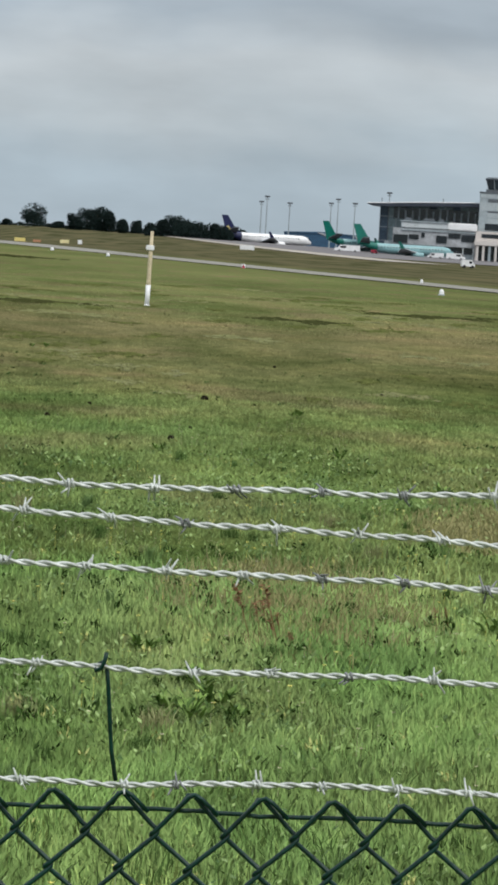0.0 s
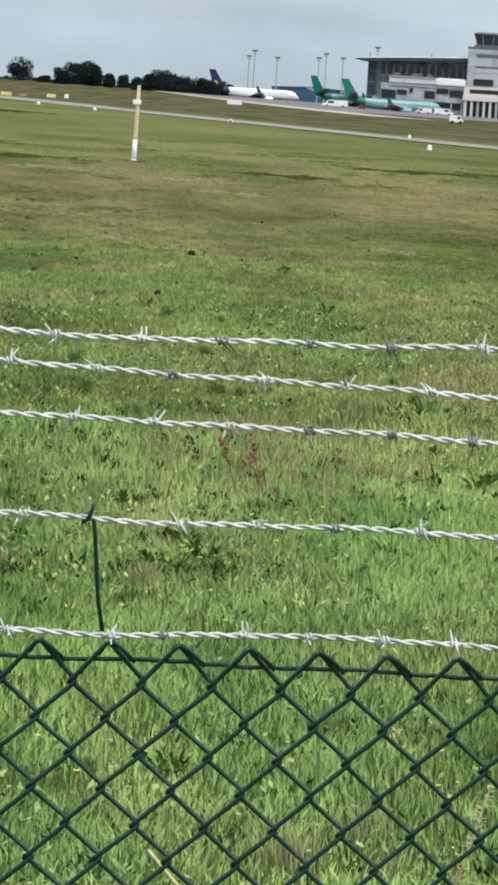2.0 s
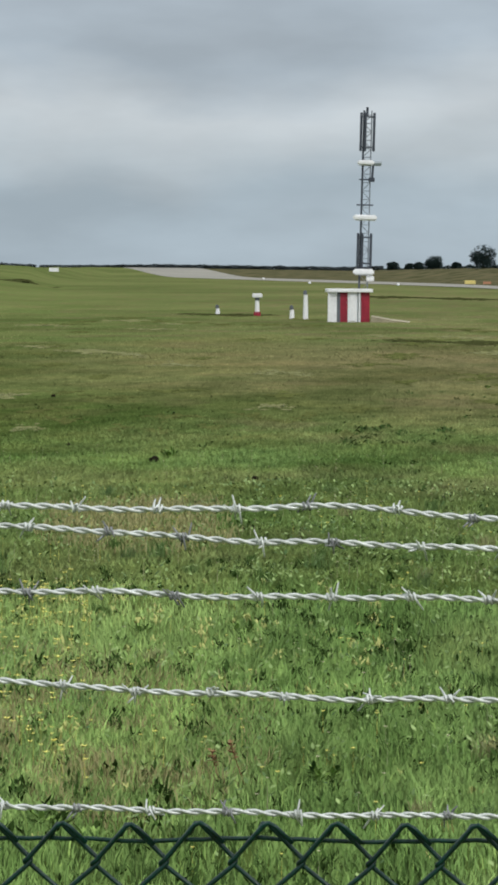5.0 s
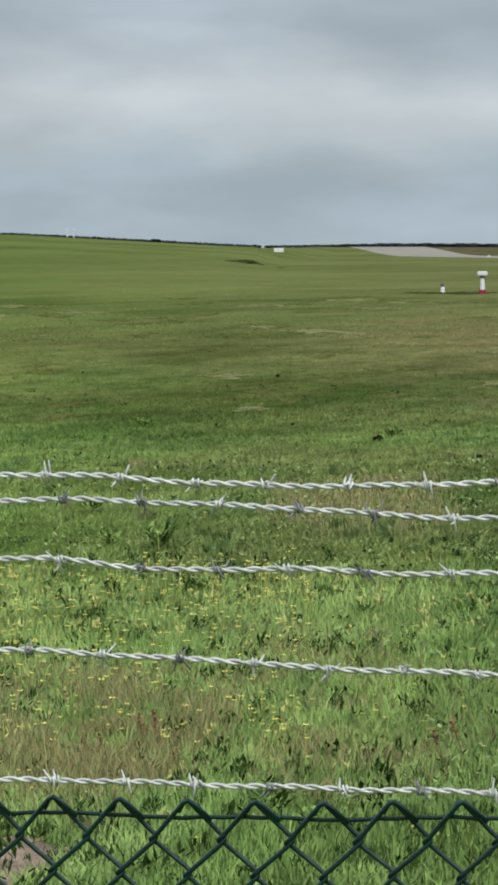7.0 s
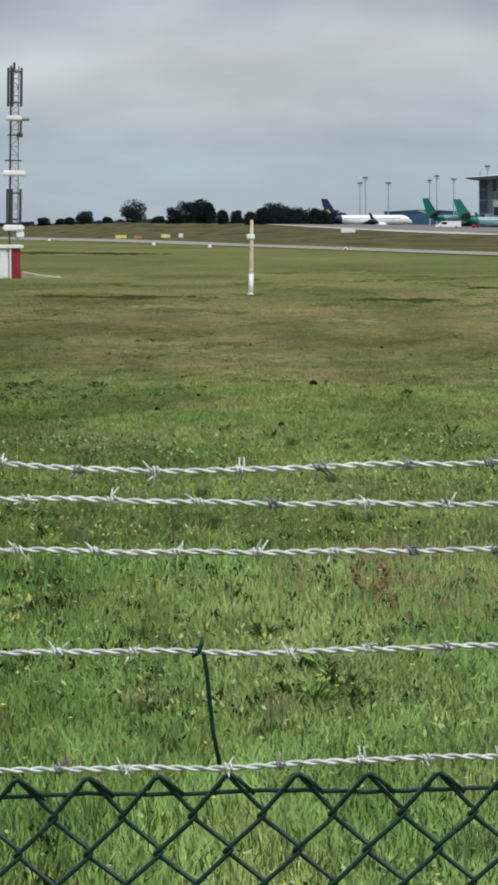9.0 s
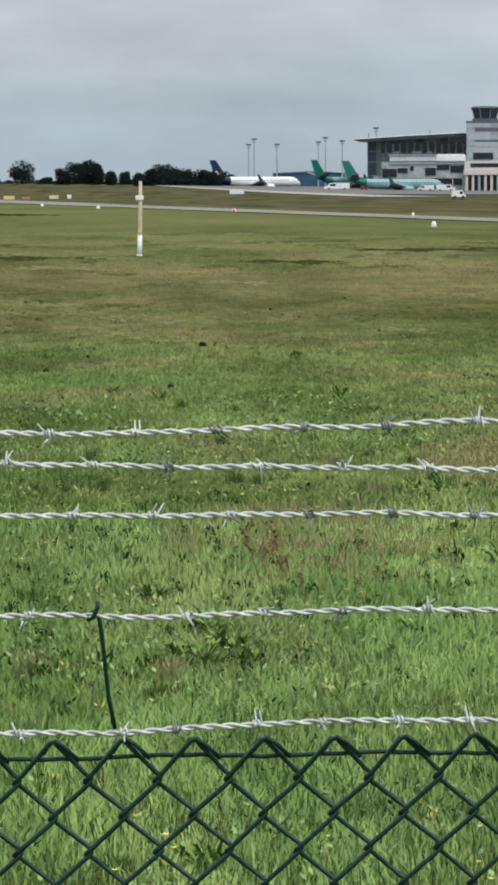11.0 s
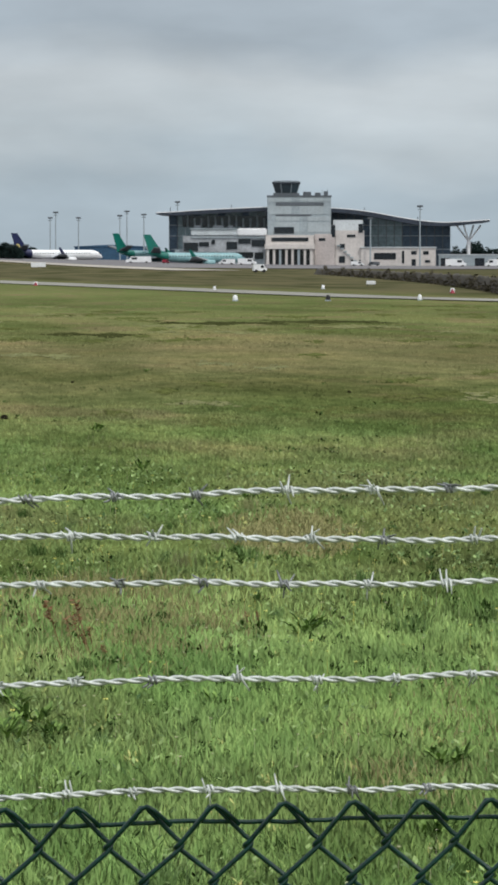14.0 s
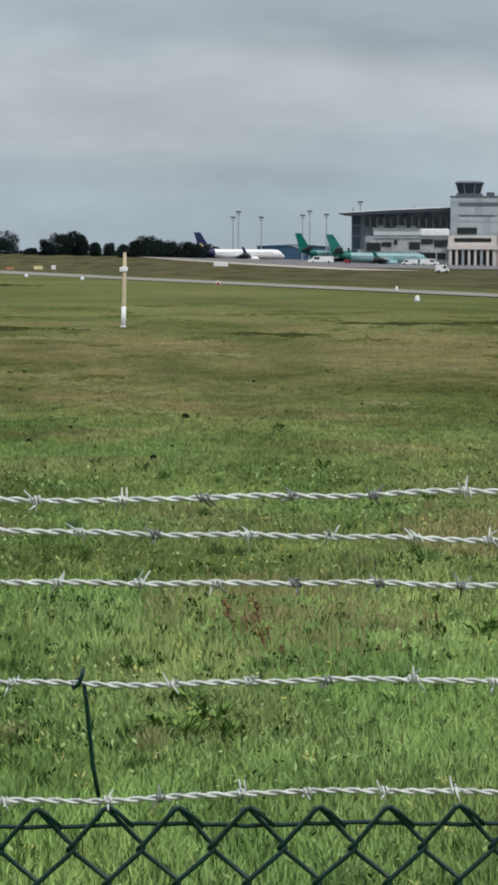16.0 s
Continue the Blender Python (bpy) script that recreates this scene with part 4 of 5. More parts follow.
# the slender marker pole in the field
pole = thing("marker_pole", stand(0.985, 141), "slender pale timber pole standing in the field", "pole")
part("shaft", tube([(0.0, 0, -0.1), (0.03, 0, 1.2), (0.05, 0, 2.4), (0.07, 0, 3.42)], 0.08, 8, radii=[0.105, 0.1, 0.09, 0.07]), M_POST, pole, smooth=True)
part("collar", a_box(-0.17, 0.2, -0.12, 0.12, 2.55, 2.78, bevel=0.03), M_WHITE, pole, "white collar near the top")
part("sleeve", tube([(0.0, 0, -0.1), (0.025, 0, 0.98)], 0.12, 8, radii=[0.112, 0.106]), M_WHITE, pole, "white painted lower sleeve", True)
part("foot", a_box(-0.14, 0.14, -0.14, 0.14, -0.05, 0.10, bevel=0.03), M_WHITE, pole, "white foot block")


# ---------------- runway signs and lights
def sign(az, el_r, w, h, m, label):
    ob = thing("runway_sign", stand(az, el_r, random.Random(az).uniform(-8, 8)), label, "sign", "runway signs")
    part("panel", a_box(-w / 2, w / 2, -0.15, 0.15, 0.25, 0.25 + h, bevel=0.04), m, ob)
    for x in (-w * 0.35, w * 0.35):
        part("leg", tube([(x, 0, -0.05), (x, 0, 0.27)], 0.05), M_MAST, ob)


sign(-1.40, 860, 3.0, 1.0, M_YELLOW, "yellow runway sign panel on short legs")
sign(-1.09, 860, 2.2, 0.7, mat("faded_red_sign", (0.45, 0.22, 0.12), 0.6), "faded orange runway sign on short legs")
sign(-0.58, 900, 2.6, 1.0, mat("pale_yellow_sign", (0.72, 0.65, 0.35), 0.6), "pale yellow runway sign on short legs")
sign(-0.30, 900, 1.2, 1.2, M_WHITE, "small white runway sign on short legs")
sign(2.78, 900, 4.2, 1.3, M_WHITE, "long white taxiway sign on short legs")
sign(-9.06, 1290, 4.0, 1.6, M_WHITE, "long white sign board near the horizon")
sign(8.90, 440, 1.3, 0.5, M_WHITE, "low white runway sign on short legs")


def light(az, r, s, m, label):
    ob = thing("runway_light", stand(az, r), label, "light", "runway edge lights")
    part("lamp_body", tube([(0, 0, 0), (0, 0, 0.35), (0, 0, 0.55)], 0.2, 8, radii=[0.38 * s, 0.34 * s, 0.2 * s]), m, ob)
    part("base", a_box(-0.45 * s, 0.45 * s, -0.45 * s, 0.45 * s, -0.05, 0.1), M_CLAD, ob)


for az, r, s, m in ((-0.80, 590, 0.9, M_WHITE), (2.73, 455, 0.8, M_WHITE), (6.02, 385, 0.5, M_WHITE), (6.40, 284, 0.65, M_WHITE), (8.11, 284, 0.62, M_TYRE), (8.02, 400, 0.6, M_WHITE),
                    (10.40, 360, 0.75, M_WHITE), (9.80, 290, 0.5, M_WHITE), (-2.72, 800, 0.9, M_WHITE), (-4.35, 900, 0.9, M_WHITE), (-5.2, 1500, 1.4, M_WHITE), (0.23, 527, 0.8, M_WHITE)):
    light(az, r, s, m, "dark runway light on the grass" if m is M_TYRE else "small white runway edge light on the grass")
for az, r in ((2.73, 452), (10.40, 357)):
    ob = thing("marker_cone", stand(az, r), "small red marker beside a runway light", "marker", "red markers")
    part("cone", tube([(0, 0, 0), (0, 0, 0.5)], 0.2, 8, radii=[0.32, 0.08]), M_RED, ob)
    part("foot", a_box(-0.36, 0.36, -0.36, 0.36, -0.03, 0.05), M_RED, ob)


# ---------------- the terminal, tower and airport buildings
TM = stand(7.80, 1150, 0, 0.2)
hall = thing("terminal_hall", TM, "long glazed terminal hall under a curved dark roof", "terminal")
CURVE = ((-57.5, 19.4), (-40, 20.6), (-16, 21.7), (7.3, 21.4), (20, 20.3), (32, 17.9), (44, 16.0), (52, 15.8), (66, 17.0))
cx = np.linspace(-57.5, 66, 60)
cz = np.interp(cx, [p[0] for p in CURVE], [p[1] for p in CURVE])
cz = np.convolve(np.pad(cz, 3, mode="edge"), np.ones(7) / 7, "valid")
thick = np.interp(cx, (-57.5, -50, 40, 66), (0.35, 1.3, 1.6, 0.6))
outline = [(x, z) for x, z in zip(cx, cz)] + [(x, z - t) for x, z, t in list(zip(cx, cz, thick))[::-1]]
part("roof", prism(outline, 2, 50), M_ROOF, hall, "curved dark metal roof with thin eaves")
# added white strip: the bright halo over the roof line, not a building part
part("roof_edge", prism([(x, z + 0.35) for x, z in zip(cx, cz)] + [(x, z + 0.02) for x, z in list(zip(cx, cz))[::-1]], 1.8, 2.6), M_WHITE, hall, "white strip painting a bright halo along the roof edge")
zr = lambda x: float(np.interp(x, cx, cz - thick)) - 0.02
M_GL2 = mat("paler_glazing", (0.20, 0.275, 0.30), 0.15, vary=0.35, scale=0.1)
xs = np.linspace(-53, 52, 36)
for i, (a, c) in enumerate(zip(xs, xs[1:])):
    glass = M_GL2 if (a < -16 and i % 3) or 20 < a < 34 else M_GLASS_WALL
    part("glass_panel", prism([(a + 0.12, 0), (c - 0.12, 0), (c - 0.12, zr(c)), (a + 0.12, zr(a))], 12, 12.6), glass, hall)
    part("mullion", prism([(a - 0.14, 0), (a + 0.14, 0), (a + 0.14, zr(a)), (a - 0.14, zr(a))], 11.7, 12.7), M_CLAD_DARK if i % 2 or a > 8 else M_CLAD, hall)
for z in (6, 11, 15):
    part("transom", a_box(-53, 52 if z < 15 else 40, 11.75, 12.65, z, z + 0.3), M_CLAD, hall)
part("clerestory", a_box(-48, -17, 11.4, 11.8, 14.6, 18.6), M_WINDOW, hall, "dark upper window band")
for x in np.arange(-46.5, -17, 2.6):
    part("louvre", a_box(x, x + 0.7, 11.2, 11.4, 14.4, 18.8 - (1.0 if int(x) % 2 else 0)), M_CLAD, hall)
part("inner_core", a_box(-52, 51, 14, 46, 0, 14.5), M_CLAD_DARK, hall)
for x in (58.5,):
    part("tree_column", tube([(x, 8, 0), (x, 8, 9)], 0.7, 8), M_WHITE, hall)
    for dx, dy in ((-4.5, 0), (4.5, 0), (-2, -4), (2, 4)):
        part("column_branch", tube([(x, 8, 9), (x + dx, 8 + dy, 15)], 0.35, 6), M_WHITE, hall)
for x in (-53, -30, 20, 40):
    part("roof_mast", tube([(x, 20, zr(x)), (x, 20, zr(x) + 3.2)], 0.14, 5), M_CLAD_DARK, hall)

tower = thing("control_tower", TM @ pose(0, -6, 0), "grey clad control tower block with a flared glass cab", "tower")
part("shaft", a_box(-16.1, 7.3, 0, 13, 0, 25.4, bevel=0.15), M_CLAD, tower)
M_TOWER = mat("tower_cladding", (0.37, 0.42, 0.44), 0.6, vary=0.15, scale=0.2)
M_PALE = mat("pale_cladding", (0.52, 0.56, 0.58), 0.6, vary=0.2, scale=0.2)
for z0, z1 in ((12.5, 16.0), (16.6, 18.2), (19.0, 22.0), (23.6, 25.0)):
    for i in range(8):
        a = -15.9 + i * 2.9
        part("cladding_panel", a_box(a + 0.05, a + 2.83, -0.12, 0.0, z0, z1), M_TOWER if (i * 7 + int(z0)) % 4 else M_CLAD, tower)
part("band_window", a_box(-13, 4.5, -0.2, -0.02, 22.1, 23.3), M_CLAD_DARK, tower, "dark ribbon window")
part("band_window", a_box(-13, 0, -0.2, -0.02, 18.3, 18.9), M_CLAD_DARK, tower, "dark ribbon window")
part("window", a_box(-13.6, -6.3, -0.3, -0.02, 11.9, 14.3), M_WINDOW, tower, "wide dark window")
part("parapet", a_box(-16.3, 7.5, -0.2, 13.2, 25.4, 25.9), M_CLAD_DARK, tower)
part("cab_base", a_box(-14.0, -4.4, 1, 10, 25.9, 26.8), M_CLAD_DARK, tower)
ring = lambda h, z: [(-9.2 + h * math.cos(a), 5.5 + h * math.sin(a), z) for a in [math.pi / 8 + i * math.pi / 4 for i in range(8)]]
part("cab_glass", loft([ring(4.3, 26.8), ring(5.3, 30.2)]), mat("tower_cab_glass", (0.02, 0.035, 0.045), 0.08, vary=0.3, scale=0.3, spec=0.7), tower, "dark outward-leaning cab glass")
for a, c in zip(ring(4.33, 26.8), ring(5.33, 30.2)):
    part("cab_mullion", tube([a, c], 0.14, 4), M_CLAD, tower)
part("cab_roof", loft([ring(5.6, 30.2), ring(5.7, 30.8), ring(4.8, 31.3)]), M_ROOF, tower, "dark flat cab roof")
part("cab_fascia", loft([ring(5.75, 30.75), ring(5.75, 31.0)]), M_CLAD, tower)
for x, w, h in ((-1.5, 3.0, 1.4), (2.4, 2.2, 1.1), (5.4, 1.6, 1.6)):
    part("roof_plant", a_box(x - w / 2, x + w / 2, 4, 8, 25.9, 25.9 + h, bevel=0.1), M_CLAD_DARK, tower)
for x in (4, 6):
    part("aerial", tube([(x, 5, 26), (x, 5, 28.2)], 0.07, 4), M_MAST, tower)

podium = thing("entrance_block", TM @ pose(0, -14, 0), "cream rendered low block with columns and canopy", "building")
part("body", a_box(-16.7, 1.0, 1.5, 8, 0, 11.3, bevel=0.1), M_CREAM, podium)
part("canopy", a_box(-17.0, 1.3, -1.5, 3, 6.2, 8.0, bevel=0.1), M_CREAM, podium, "cream projecting canopy")
part("ribbon_window", a_box(-14.5, -1, 1.3, 1.5, 9.0, 10.4), M_WINDOW, podium, "dark ribbon window")
part("shop_front", a_box(-15.5, 0.2, 1.2, 1.5, 0.2, 6.1), M_WINDOW, podium, "dark recessed glazing")
for i in range(8):
    x = -15.8 + i * 2.25
    part("column", a_box(x - 0.45, x + 0.45, -1.0, -0.1, 0, 6.2, bevel=0.05), M_CREAM if i not in (2, 5) else M_CLAD, podium)
block = thing("stair_block", TM @ pose(0, -10, 0), "pale stepped stair block with dark openings", "building")
part("body", a_box(1.2, 8.7, 0, 9, 0, 11.7, bevel=0.1), mat("pinkish_render", (0.50, 0.45, 0.43), 0.85, vary=0.2, scale=0.2), block)
part("body", a_box(8.8, 19.5, 1, 10, 0, 13.0, bevel=0.1), M_CREAM, block)
part("upper_body", a_box(8.0, 19.0, 5, 12, 13.0, 16.9, bevel=0.1), M_PALE, block)
for x, z, w, h in ((7.6, 10.6, 1.2, 4.4), (10.5, 6.3, 1.8, 1.8), (13.2, 10.6, 3.0, 0.9), (10.2, 1.2, 2.2, 2.4), (17.3, 12.2, 1.6, 3.2), (14.5, 0.2, 2.2, 2.0), (17.6, 0.2, 1.4, 2.0), (2.8, 9.2, 2.4, 1.0)):
    part("opening", a_box(x, x + w, 0.75 if x > 8.5 else -0.15, 1.0 if x > 8.5 else 0.0, z, z + h), M_WINDOW, block, "dark opening")
for i in range(6):
    part("stair_flight", a_box(9.5 + i * 1.2, 10.7 + i * 1.2, 0.2, 1.0, 7.2 - i * 1.1, 7.7 - i * 1.1), M_CLAD, block)

M_PALE_GREY = mat("weathered_grey_render", (0.36, 0.38, 0.40), 0.75, vary=0.35, scale=0.25)
pier = thing("pier_building", TM @ pose(0, -12, 0), "pale grey pier building with a white upper gallery", "building")
part("upper_floor", a_box(-44, -27, 0, 12, 11.2, 13.4, bevel=0.15), M_PALE, pier, "pale upper gallery")
part("upper_floor", a_box(-27, -16.3, -0.6, 12, 11.0, 13.8, bevel=0.4), M_WHITE, pier, "bright white upper gallery")
part("roof_edge", a_box(-44.4, -27.1, -0.4, 12.4, 13.4, 13.8), M_CLAD, pier)
part("middle_floor", a_box(-47, -16.5, 0.3, 12, 5.0, 11.0, bevel=0.1), M_PALE_GREY, pier)
part("string_course", a_box(-44, -16.4, -0.1, 0.3, 10.2, 10.7), M_CLAD, pier)
part("ground_floor", a_box(-44, -16.8, 1.5, 11, 0, 5.0), M_CLAD, pier)
for x, w, z0, z1 in ((-46.6, 5.2, 5.6, 8.6), (-41.0, 3.6, 7.2, 8.8), (-30.9, 3.8, 6.2, 8.9), (-26.6, 4.4, 8.2, 9.9), (-21.8, 4.9, 7.2, 9.6), (-36.4, 1.2, 8.0, 9.6)):
    part("window", a_box(x, x + w, -0.05, 0.29, z0, z1), M_WINDOW, pier, "dark window")
part("loading_bay", a_box(-28.5, -17.0, 1.2, 1.5, 2.6, 4.9), M_WINDOW, pier, "dark open loading bay")
for x in (-46.2, -38, -30, -21, -17.2):
    part("column", tube([(x, 0.6, 0), (x, 0.6, 5.0)], 0.22, 6), M_PALE, pier)
for x, w in ((-43, 2.6), (-36, 4.0), (-30.5, 1.8)):
    part("roof_plant", a_box(x, x + w, 2, 5, 13.8, 14.9, bevel=0.1), M_CLAD_DARK, pier)
part("boarding_bridge", a_box(-50, -44, 2, 5, 3.6, 6.0, bevel=0.15), M_CLAD, pier)

low = thing("service_building", TM @ pose(0, -10, 0), "low cream service building with dark windows", "building")
part("body", a_box(18.2, 45.6, 0, 10, 0, 6.6, bevel=0.1), M_CREAM, low)
part("roof_slab", a_box(17.9, 45.9, -0.4, 10.4, 6.6, 7.0), M_PALE, low)
part("window", a_box(23, 31, -0.15, 0.0, 2.4, 4.8), M_WINDOW, low, "wide dark window")
for x, z, w, h in ((36.6, 4.2, 2.0, 1.3), (41.0, 4.2, 2.0, 1.3), (36.8, 0.1, 1.5, 2.4), (41.6, 1.2, 2.0, 1.0), (33.2, 1.0, 0.9, 4.5)):
    part("window", a_box(x, x + w, -0.15, 0.0, z, z + h), M_WINDOW, low)
yard = thing("yard_wall", TM @ pose(0, -8, 0), "grey yard wall with open vehicle bays", "wall")
part("wall", a_box(46.8, 78, 0, 1, 0, 4.0, bevel=0.05), M_CLAD, yard)
part("coping", a_box(46.6, 78.2, -0.2, 1.2, 4.0, 4.3), M_PALE, yard)
for x in (47.5, 60, 68):
    part("bay", a_box(x, x + 3.5, -0.15, 0, 0, 2.9), M_WINDOW, yard, "dark open bay")
shed = thing("blue_shed", stand(4.05, 1420), "long low blue metal shed behind the aircraft", "building")
part("wall", a_box(-15, 18, 0, 14, -1, 6.4), M_BLUE, shed)
part("roof", prism([(-15.4, 6.4), (1.5, 7.2), (18.4, 6.4), (18.4, 6.2), (-15.4, 6.2)], -0.4, 14.4), M_BLUE, shed)
for i in range(11):
    part("wall_rib", a_box(-14.6 + i * 3.1, -14.3 + i * 3.1, -0.15, 0, -1, 6.3), M_BLUE, shed)
strip("apron", np.arange(880, 1500, 40), lambda s: np.linspace(225, 520, 8), -9.5, 0.15, M_APRON, "dark grey asphalt apron in front of the terminal", "apron")
strip("taxiway", np.arange(780, 1200, 20), lambda s: np.linspace(np.interp(s, (780, 1180), (206, 221)), 224.5, 4), -9.5, 0.17, mat("pale_taxiway_concrete", (0.36, 0.325, 0.27), 0.9, vary=0.25, scale=0.03, fine=20), "pale concrete taxiway edge along the apron", "taxiway")


# ---------------- apron lamp posts
def lamp_post(az, r, h, heads=2):
    ob = thing("lamp_post", stand(az, r), "tall slim apron floodlight mast", "lamp post", "apron floodlights")
    part("pole", tube([(0, 0, -1), (0, 0, h)], 0.3, 6, radii=[0.32, 0.2]), M_CLAD, ob)
    part("lamp_head", a_box(-1.1, 1.1, -0.4, 0.4, h - 0.2, h + 0.5, bevel=0.08), M_CLAD_DARK, ob)
    part("crossarm", a_box(-0.8, 0.8, -0.1, 0.1, h - 1.1, h - 0.85), M_CLAD_DARK, ob)


for az, top, r in ((3.00, 0.69, 1350), (3.10, 0.79, 1300), (3.52, 0.69, 1300), (4.28, 0.73, 1320), (4.41, 0.81, 1320), (4.72, 0.75, 1280), (5.34, 0.98, 1230), (9.80, 0.90, 1130), (8.89, 0.68, 1138)):
    x, y = at_range(az, r)
    lamp_post(az, r, EYE_Z + r * math.tan(radians(top)) - float(ground_z(x, y)))


# ---------------- aircraft
def airliner(m, fin, body, label, length=38.0, belly=None):
    ob = thing("airliner", m, label, "aircraft", "parked airliners")
    R = length / 38.0 * 1.95
    prof = ((0, 0.05, -0.5), (0.012, 0.32, -0.4), (0.035, 0.62, -0.2), (0.075, 0.88, -0.06), (0.12, 1.0, 0), (0.68, 1.0, 0), (0.80, 0.82, 0.2), (0.90, 0.48, 0.52), (0.97, 0.2, 0.75), (1.0, 0.08, 0.8))
    sides = 14
    axle = R * 1.75
    rings = [[(length * (0.5 - t), R * s * math.cos(a), axle + R * dz + R * s * math.sin(a)) for a in [2 * math.pi * k / sides for k in range(sides)]] for t, s, dz in prof]
    fus = part("fuselage", loft(rings), body, ob, smooth=True)
    for s in (-1, 1):
        bm = loft([[(5, s * 1.2, axle - R * 0.5), (-3.2, s * 1.2, axle - R * 0.5), (-3.2, s * 1.2, axle - R * 0.72), (5, s * 1.2, axle - R * 0.8)],
                   [(-4.2, s * 16.5, axle + R * 0.25), (-6.0, s * 16.5, axle + R * 0.25), (-6.0, s * 16.5, axle + R * 0.2), (-4.2, s * 16.5, axle + R * 0.17)]])
        w = part("wing", bm, M_PALE, ob)
        part("winglet", loft([[(-4.4, s * 16.4, axle + R * 0.2), (-6.1, s * 16.4, axle + R * 0.2), (-6.1, s * 16.55, axle + R * 0.2), (-4.4, s * 16.55, axle + R * 0.2)],
                              [(-6.4, s * 17.0, axle + R * 0.2 + 2.4), (-7.2, s * 17.0, axle + R * 0.2 + 2.4), (-7.2, s * 17.06, axle + R * 0.2 + 2.4), (-6.4, s * 17.06, axle + R * 0.2 + 2.4)]]), fin, w)
        eng = [[(x, s * 5.2 + q * math.cos(a), axle - R * 0.95 + q * math.sin(a)) for a in [2 * math.pi * k / 10 for k in range(10)]] for x, q in ((5.2, 0.85), (4.6, 1.05), (2.4, 1.0), (0.8, 0.6))]
        part("engine", loft(eng), body, ob)
        part("tailplane", loft([[(-13.4, s * 0.5, axle + R * 1.15), (-17.2, s * 0.5, axle + R * 1.15), (-17.2, s * 0.5, axle + R * 0.95), (-13.4, s * 0.5, axle + R * 0.85)],
                                [(-15.4, s * 7.4, axle + R * 2.05), (-17.6, s * 7.4, axle + R * 2.05), (-17.6, s * 7.4, axle + R * 1.85), (-15.4, s * 7.4, axle + R * 1.8)]]), M_CLAD_DARK, ob, "dark tailplane")
    part("fin", loft([[(-10.5, -0.28, axle + R * 0.85), (-17.8, -0.2, axle + R * 0.85), (-17.8, 0.2, axle + R * 0.85), (-10.5, 0.28, axle + R * 0.85)],
                      [(-13.2, -0.2, axle + R * 1.3), (-17.9, -0.16, axle + R * 1.3), (-17.9, 0.16, axle + R * 1.3), (-13.2, 0.2, axle + R * 1.3)],
                      [(-17.2, -0.1, axle + R * 0.9 + 6.6), (-19.8, -0.08, axle + R * 0.9 + 6.6), (-19.8, 0.08, axle + R * 0.9 + 6.6), (-17.2, 0.1, axle + R * 0.9 + 6.6)]]), fin, ob, "tall painted tail fin")
    if fin is M_NAVY:
        part("fin_emblem", loft([[(-15.8, sy, axle + R * 1.5), (-17.0, sy, axle + R * 1.4), (-17.7, sy, axle + R * 2.0), (-16.9, sy, axle + R * 2.2)] for sy in (-0.26, 0.26)]), M_YELLOW, ob, "yellow patch on the fin")
    for x, y in ((14, 0), (-1.2, 2.8), (-1.2, -2.8)):
        part("wheel", tube([(x, y - 0.35, 0.5), (x, y + 0.35, 0.5)], 0.5, 10), M_TYRE, ob)
        part("gear_strut", tube([(x, y, 0.5), (x, y, axle - R * 0.7)], 0.15, 6), M_CLAD, ob)
    for s in (-1, 1):
        part("cockpit_window", a_box(length * 0.455, length * 0.47, s * 0.95 - 0.3, s * 0.95 + 0.3, axle + R * 0.15, axle + R * 0.45), M_WINDOW, ob)
        for i in range(22):
            x = 12.5 - i * 1.1
            part("cabin_window", a_box(x, x + 0.35, s * (R * 0.97) - 0.05, s * (R * 0.97) + 0.05, axle + R * 0.2, axle + R * 0.42), M_WINDOW, ob)
    if belly:
        part("tail_cone", loft([[(length * (0.5 - t), R * s * 1.02 * math.cos(a), axle + R * dz + R * s * 1.02 * math.sin(a)) for a in [2 * math.pi * k / sides for k in range(sides)]] for t, s, dz in prof[6:]]), belly, ob)
    return ob


airliner(stand(3.14, 1215, 24, 1.6), M_NAVY, M_WHITE, "white airliner with a navy blue tail fin", 38, belly=M_NAVY)
airliner(stand(4.96, 1190, 32, 0.6), M_TEAL, M_PALE_TEAL, "pale green airliner with a dark green tail fin", 36, belly=M_TEAL)
airliner(stand(5.70, 1114, 14, 1.0), M_TEAL, M_PALE_TEAL, "pale green airliner with a dark green tail fin", 36, belly=M_TEAL)


# ---------------- vehicles
def van(m, label, length=5.2, height=2.5, body=M_WHITE):
    ob = thing("van", m, label, "van", "airport vans")
    L = length / 2
    part("body", prism([(-L, 0.4), (L, 0.4), (L, height * 0.48), (L * 0.78, height * 0.55), (L * 0.55, height), (-L, height)], -1.0, 1.0), body, ob)
    for y in (-1.03, 1.03):
        part("side_window", a_box(L * 0.1, L * 0.55, y - 0.03, y + 0.03, height * 0.56, height * 0.86), M_WINDOW, ob)
        for x in (-L * 0.62, L * 0.62):
            part("wheel", tube([(x, y - 0.12, 0.36), (x, y + 0.12, 0.36)], 0.36, 12), M_TYRE, ob)
    part("windscreen", prism([(L * 0.6, height * 0.93), (L * 0.80, height * 0.57), (L * 0.83, height * 0.57), (L * 0.63, height * 0.93)], -0.9, 0.9), M_WINDOW, ob)
    return ob


